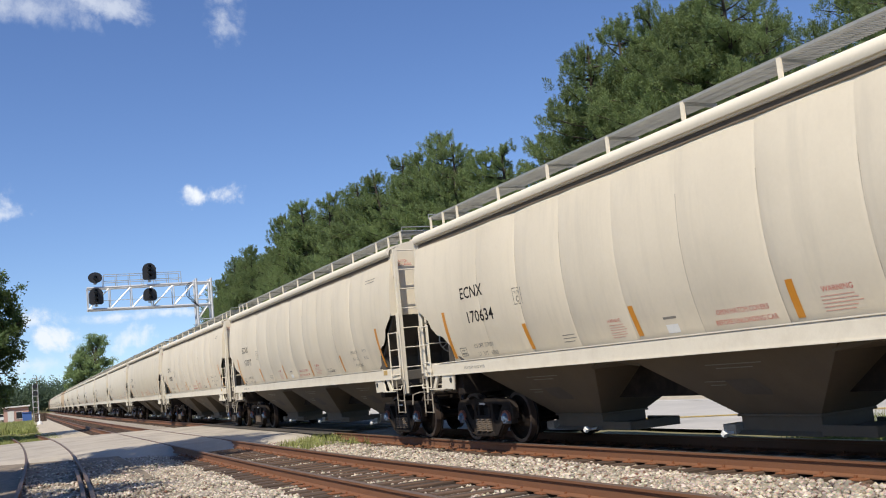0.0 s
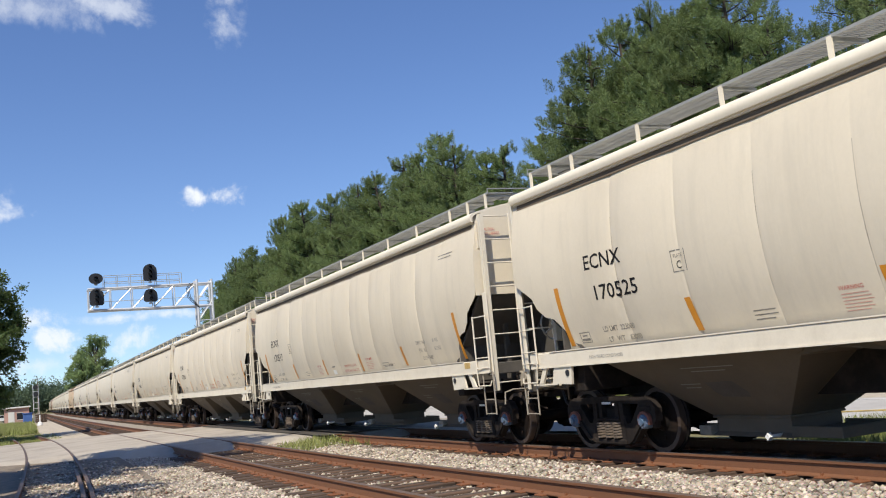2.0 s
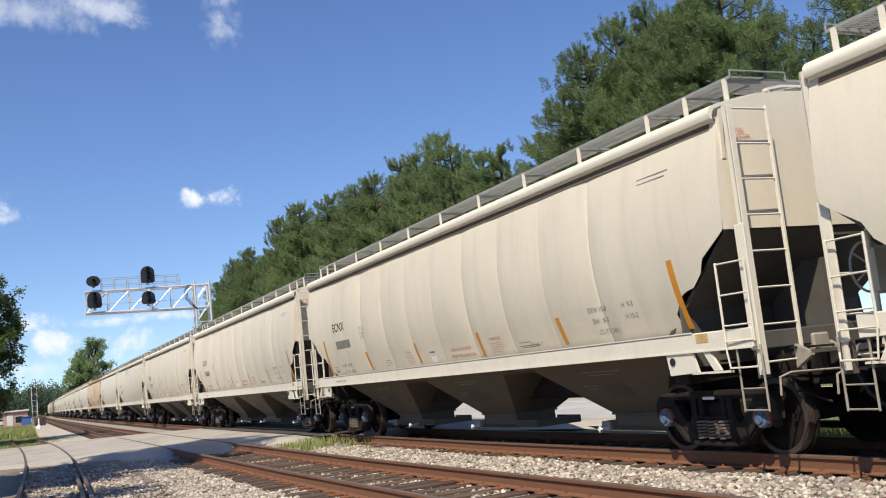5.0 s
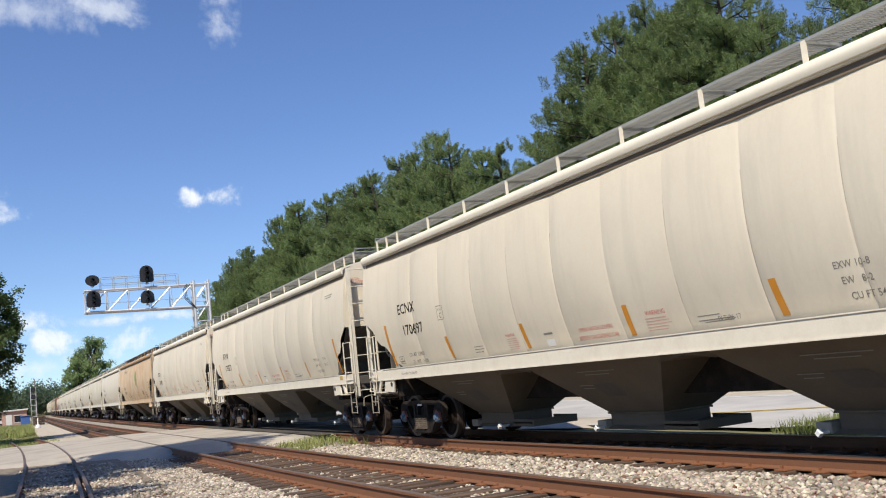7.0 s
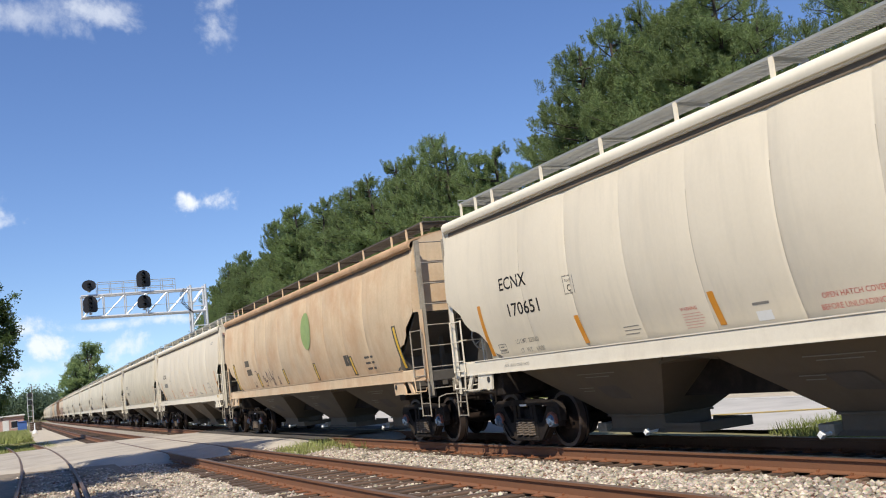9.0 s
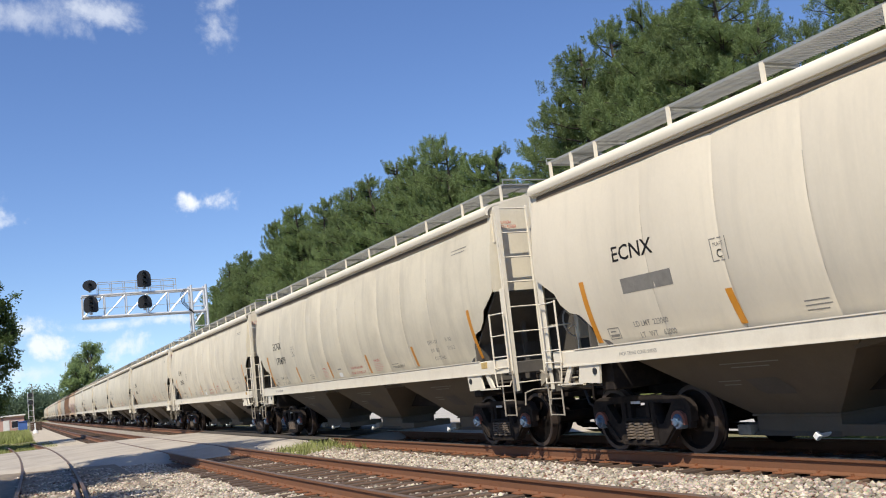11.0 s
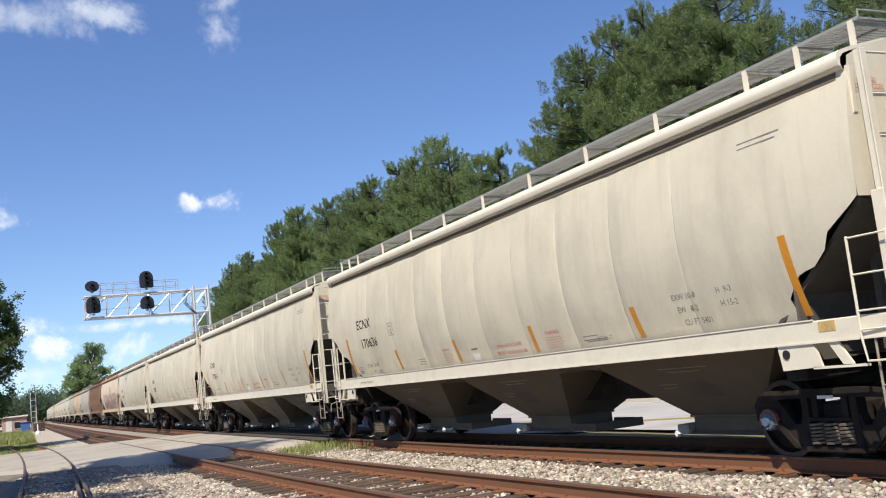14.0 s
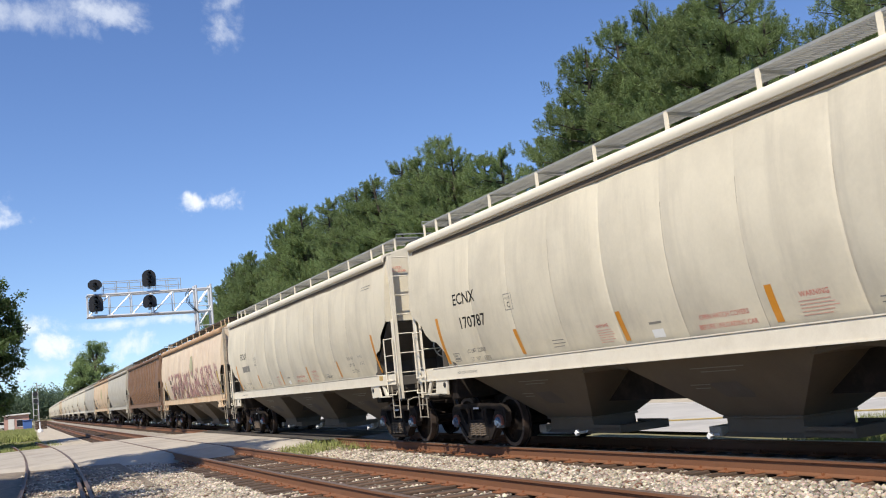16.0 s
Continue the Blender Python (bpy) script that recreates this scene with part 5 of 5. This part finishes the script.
    part("mast", g, M["alu"], root)
    g = Geo()
    for z in (9.75, 10.2):
        g.tube([(6.5, Y - .5, z), (11.75, Y - .5, z)], .022, 5)
        g.tube([(6.5, Y + .5, z), (11.75, Y + .5, z)], .022, 5)
    for i in range(7):
        x = 6.5 + 5.25 * i / 6
        for y in (Y - .5, Y + .5):
            g.tube([(x, y, 9.3), (x, y, 10.2)], .022, 5)
    for i in range(4):
        x = 5.6 + 1.9 * i
        g.tube([(x, Y - .5, 8.4), (x + 1.9, Y - .5, 8.4)], .018, 5)
    part("guard_rail", g, M["galv"], root)
    g = Geo()
    for k in range(3):
        g.tube([(12.3 + .1 * k, Y - .6, 9.4), (12.0 + .1 * k, Y - .7, 9.0), (12.05 + .1 * k, Y - .7, 8.4), (12.4 + .1 * k, Y - .6, 8.0), (12.9, Y - .55, 7.6)], .025, 5)
    part("cable", g, M["signal"], root)
    for x, z, tall in ((5.94, 10.0, .62), (5.95, 8.72, 1.15), (9.56, 10.28, 1.2), (9.52, 8.66, .92)):
        a, w = tall / 2, .47
        out = [(w * math.cos(t), a - w + w * math.sin(t)) for t in [math.pi * i / 10 for i in range(11)]] + [(-w, -a + .12), (-w + .12, -a), (w - .12, -a), (w, -a + .12)]
        if tall < .7:
            out = [(w * math.cos(t), .38 * math.sin(t)) for t in [2 * math.pi * i / 20 for i in range(20)]]
        h = part("signal_head", Geo().prism([(x + p, z + q) for p, q in out], "y", Y - .72, Y - .66), M["signal"], root, "black signal head with hooded lenses")
        for k in ((0,) if tall < .7 else (-1, 1) if tall < 1.1 else (-1, 0, 1)):
            zz = z + k * (.24 if tall < 1.1 else .33)
            hood = Geo()
            hood.lathe([(.13, -.30), (.14, -.30), (.14, 0), (.13, 0)], "y", (x, Y - .72, zz), 14)
            part("hood", hood, M["signal"], h)
            part("lens", Geo().lathe([(0, -.01), (.12, 0)], "y", (x, Y - .725, zz), 14), M["lens"], h)
        part("bracket", Geo().tube([(x, Y - .6, z - a - .15), (x, Y - .6, z + a)], .05, 6).box(x - .1, x + .1, Y - .66, Y - .4, z - a - .12, z - a - .02), M["galv"], h)


signal_gantry()


# ---- the far side of the crossing ----
def shed():
    root = empty("trackside_shed", "low pale red trackside shed with a pale flat roof", "shed")
    part("wall", Geo().box(-.2, 3.0, 148, 153, -.45, 1.95), M["brick"], root)
    part("roof", Geo().box(-.4, 3.2, 147.7, 153.3, 1.95, 2.15, bevel=.03), M["pale"], root)
    part("door", Geo().box(.3, 1.1, 147.94, 147.99, -.4, 1.5, bevel=.01), M["pale"], root)
    w = part("window", Geo().box(1.4, 2.2, 147.95, 147.99, .4, 1.3), M["lens"], root)
    part("window_frame", Geo().box(1.35, 2.25, 147.93, 147.96, .33, .4).box(1.35, 2.25, 147.93, 147.96, 1.3, 1.37), M["pale"], w)


shed()
bx = tagged(new("storage_bin", Geo().box(2.05, 3.15, 138, 139.5, -.42, 1.1, bevel=.04).box(1.98, 3.22, 137.9, 139.6, 1.1, 1.2, bevel=.03).mesh("storage_bin", M["bluebox"])), "blue metal storage bin beside the shed", "bin")
st = empty("tie_stack", "stack of old brown railway ties by the track", "timber stack")
for row in range(5):
    for k in range(5):
        part("tie", Geo().box(3.5 + .28 * k, 3.74 + .28 * k, 136, 138.6, -.42 + .27 * row, -.18 + .27 * row, bevel=.015), M["tie"], st)


def lattice_mast(x, y, h):
    root = empty("signal_mast", "slim silver lattice signal mast", "railway signal")
    g = Geo()
    for dx in (-.35, .35):
        g.tube([(x + dx, y, -.45), (x + dx, y, h)], .05, 6)
    for i in range(int(h / .8)):
        z = .1 + .8 * i
        g.tube([(x - .35, y, z), (x + .35, y, z)], .03, 5)
    part("mast", g, M["alu"], root)
    for z in (h - .3, h - 1.3):
        part("signal_head", Geo().lathe([(0, -.05), (.33, -.05), (.33, .05), (0, .05)], "y", (x, y - .15, z), 16), M["signal"], root)


lattice_mast(4.0, 150.0, 5.0)


def utility_pole(x, y, h):
    root = empty("utility_pole", "grey wooden utility pole with a crossarm", "utility pole")
    part("pole", Geo().tube([(x, y, -.5), (x, y, h)], [.16, .11], 8), M["wood"], root)
    arm = part("crossarm", Geo().box(x - 1.2, x + 1.2, y - .06, y + .06, h - .8, h - .66, bevel=.01), M["wood"], root)
    for dx in (-1.1, -.5, .5, 1.1):
        part("insulator", Geo().lathe([(0, 0), (.05, 0), (.06, .08), (.03, .14), (0, .15)], "z", (x + dx, y, h - .66), 8), M["pale"], arm)


utility_pole(8.5, 300.0, 11.0)
utility_pole(-2.0, 240.0, 9.5)


def parked_car(x, y, turn, mat, label):
    root = empty("parked_car", label, "car")
    prof = [(-2.2, .35), (-2.2, .75), (-2.0, .85), (-1.3, .92), (-.7, 1.42), (.9, 1.45), (1.6, .95), (2.15, .85), (2.2, .35)]
    part("body", Geo().prism(prof, "y", -.85, .85), mat, root)
    part("glass", Geo().prism([(-1.15, .95), (-.68, 1.38), (.85, 1.40), (1.4, .97)], "y", -.87, .87), M["lens"], root)
    for dx in (-1.35, 1.35):
        for dy in (-.8, .8):
            part("wheel", Geo().lathe([(0, -.1), (.2, -.1), (.32, -.08), (.32, .08), (.2, .1), (0, .1)], "y", (dx, dy, .32), 14), M["signal"], root)
    root.matrix_basis = Matrix.Translation((x, y, ground_z(x, y))) @ Matrix.Rotation(turn, 4, "Z")


for args in ((-1.5, 205, .2, M["white"], "white parked car near the shed"), (2.8, 215, .1, M["pale"], "pale parked car beyond the shed"), (-.3, 232, -.1, M["line_yellow"], "yellow parked truck in the distance")):
    parked_car(*args)
far_house = empty("far_building", "low pale building with a brown roof in the distance", "building")
part("wall", Geo().box(-14, -2.5, 260, 268, -.5, 4.2), M["pale"], far_house)
part("roof", Geo().prism([(-14.5, 4.2), (-2.0, 4.2), (-3.5, 6.2), (-13, 6.2)], "y", 259.5, 268.5), M["brick"], far_house)
rc = tagged(new("relay_case", Geo().lathe([(0, 0), (.24, .02), (.28, .3), (.2, .55), (.07, .6), (.06, 1.3), (0, 1.32)], "z", (3.3, 112, -.42), 14).mesh("relay_case", M["white"])), "small white trackside post on a round base", "trackside post")


# ---- grass ----
def grass_patch(name, label, spots, seed, h, per_m2, tall=1.0):
    rg = np.random.RandomState(seed)
    pts = []
    for x0, x1, y0, y1 in spots:
        n = int((x1 - x0) * (y1 - y0) * per_m2)
        for x, y in zip(rg.uniform(x0, x1, n), rg.uniform(y0, y1, n)):
            if noise.noise((x * .8, y * .8, seed)) > -.15:
                pts.append((x + bend(y)[0], y, -.24 if 2.7 < x < 11 else ground_z(x, y)))
    p = np.array(pts)
    n = len(p)
    d = rg.normal(size=(n, 3)) * .35
    d[:, 2] = 1
    ln = h * rg.uniform(.4, 1.2, (n, 1))
    s = np.stack([rg.normal(size=n), rg.normal(size=n), np.zeros(n)], 1)
    s = s / np.linalg.norm(s, axis=1)[:, None] * .010 * (1 + p[:, 1:2] / 30)
    v = np.stack([p - s, p + s, p + d * ln], 1).reshape(-1, 3)
    tagged(new(name, array_mesh(name, v, np.arange(n * 3).reshape(-1, 3), M["weeds"] if "weed" in name else M["grass"])), label, "grass", "", "stuff")


grass_patch("grass_verge", "tall green grass between the track and the road", [(12.7, 16.3, 3, 14.8)], 1, .27, 330)
grass_patch("grass_far_verge", "green grass along the far side of the road", [(24.6, 30, 14, 90)], 2, .3, 45)
grass_patch("weed_patch", "yellow-green weeds beside the crossing", [(-3.0, 1.5, 84, 140)], 3, .55, 90)
grass_patch("weed_patch", "low dry weeds between the tracks", [(6.5, 8.1, 22.5, 26.6), (-2.0, 2.4, 54, 74)], 4, .26, 330)


# ---- ties, plates and stones ----
def lay_ties():
    for name in ("track_near", "track_train"):
        root, x = TRACKS[name]
        rnd = random.Random(name)
        s, k, far = 4.0, 0, Geo()
        while s < 330:
            hidden = 27.0 + (6.1 - x) * .8 < s < 48.0 + (5 - x) * .8
            if not hidden:
                b, slope = bend(s)
                m = Matrix.Translation((x + b + rnd.uniform(-.05, .05), s, lift(s) - .187 + rnd.uniform(-.010, .008))) @ Matrix.Rotation(-math.atan(slope) + rnd.uniform(-.025, .025), 4, "Z")
                if k < 46:
                    t = part("tie", TIE_GEO, None, root)
                    t.matrix_basis = m
                    for sx in (-1, 1):
                        for dx in ((0,)):
                            q = part("tie_plate", PLATE_GEO, None, t)
                            q.matrix_basis = Matrix.Translation((sx * HALF_GAUGE, 0, 0))
                else:
                    c = [m @ Vector(v) for v in ((-1.3, -.115, -.1), (1.3, -.115, -.1), (1.3, .115, -.1), (-1.3, .115, -.1), (-1.3, -.115, 0), (1.3, -.115, 0), (1.3, .115, 0), (-1.3, .115, 0))]
                    far.add(c, [(4, 5, 6, 7), (0, 4, 7, 3), (1, 2, 6, 5), (0, 1, 5, 4), (2, 3, 7, 6)])
                k += 1
            s += .53
        ob = part("far_ties", far, M["tie"], root)
        ob["kind"] = "stuff"


lay_ties()


def stones():
    rg = np.random.RandomState(9)
    ico = bmesh.new()
    bmesh.ops.create_icosphere(ico, subdivisions=1, radius=1)
    base = np.array([v.co[:] for v in ico.verts])
    fc = np.array([[v.index for v in f.verts] for f in ico.faces])
    ico.free()
    pts, size = [], []

    def sow(x0, x1, y0, y1, density, z, s0, s1, curved=True):
        n = int((x1 - x0) * (y1 - y0) * density)
        for x, y in zip(rg.uniform(x0, x1, n), rg.uniform(y0, y1, n)):
            near_cut = 27.4 + (6.1 - x) * .75
            if y > near_cut and x < 9.6:
                continue
            xx = x + bend(y)[0]
            # keep clear of rail heads
            if min(abs(x - NEAR_X - HALF_GAUGE), abs(x - NEAR_X + HALF_GAUGE), abs(x - TRAIN_X - HALF_GAUGE), abs(x - TRAIN_X + HALF_GAUGE)) < .11:
                continue
            mound = .05 * noise.noise((x * 1.1, y * 1.1, 0))
            between = 6.55 < x < 7.75
            in_tie = abs(x - NEAR_X) < 1.28 or abs(x - TRAIN_X) < 1.28
            if in_tie and (y - 4.0) % .53 < .16 or in_tie and (y - 4.0) % .53 > .37:
                if rg.rand() > .04:
                    continue
            pts.append((xx, y, lift(y) + z + mound + (.045 if between else 0) - (0 if in_tie else 0)))
            size.append(rg.uniform(s0, s1))
    sow(6.4, 7.9, 5, 27, 330, -.21, .024, .046)
    sow(3.85, 6.45, 6, 28, 190, -.232, .022, .038)
    sow(7.8, 10.4, 5, 24, 120, -.232, .022, .038)
    sow(2.6, 3.9, 9, 30, 280, -.23, .024, .046)
    sow(.2, 2.6, 13, 31, 120, -.19, .022, .050)
    p, s = np.array(pts), np.array(size)
    n = len(p)
    v = base[None] * rg.uniform(.62, 1.3, (n, len(base), 1))
    sc = rg.uniform(.65, 1.35, (n, 1, 3))
    sc[:, :, 2] *= .75
    a = rg.uniform(0, 6.28, n)
    v = v * sc * s[:, None, None]
    rot = np.stack([np.stack([np.cos(a), -np.sin(a), 0 * a], 1), np.stack([np.sin(a), np.cos(a), 0 * a], 1), np.stack([0 * a, 0 * a, 0 * a + 1], 1)], 1)
    v = np.einsum("nij,nkj->nki", rot, v) + p[:, None, :]
    f = (fc[None] + (np.arange(n) * len(base))[:, None, None]).reshape(-1, 3)
    tagged(new("ballast_stones", array_mesh("ballast_stones", v.reshape(-1, 3), f, STONE)), "loose pale grey and tan ballast stones", "ballast", "", "stuff")


stones()


# ---- movement ----
def motions():
    times = [0.5 * i for i in range(33)]
    for idx, car in CARS:
        walk(car, [(t, car_row(idx, t)) for t in times])
    # every wheelset turns alike: one track of keys for each axle of a truck
    masters = {}
    for idx, car in CARS:
        for tr in car.children:
            if not tr.name.startswith("truck"):
                continue
            for ws in tr.children:
                if not ws.name.startswith("wheelset"):
                    continue
                key = ws.location.y > 0
                if key not in masters:
                    y = ws.location.y
                    turn = [(f / FPS, pose(0, y, .457) @ Matrix.Rotation((20.091 * f / FPS + .0202 * (f / FPS) ** 2) / .457, 4, "X")) for f in range(481)]
                    walk(ws, turn)
                    masters[key] = ws
                else:
                    src = masters[key].animation_data
                    ws.rotation_mode = "QUATERNION"
                    ad = ws.animation_data_create()
                    ad.action = src.action
                    ad.action_slot = src.action_slot


motions()
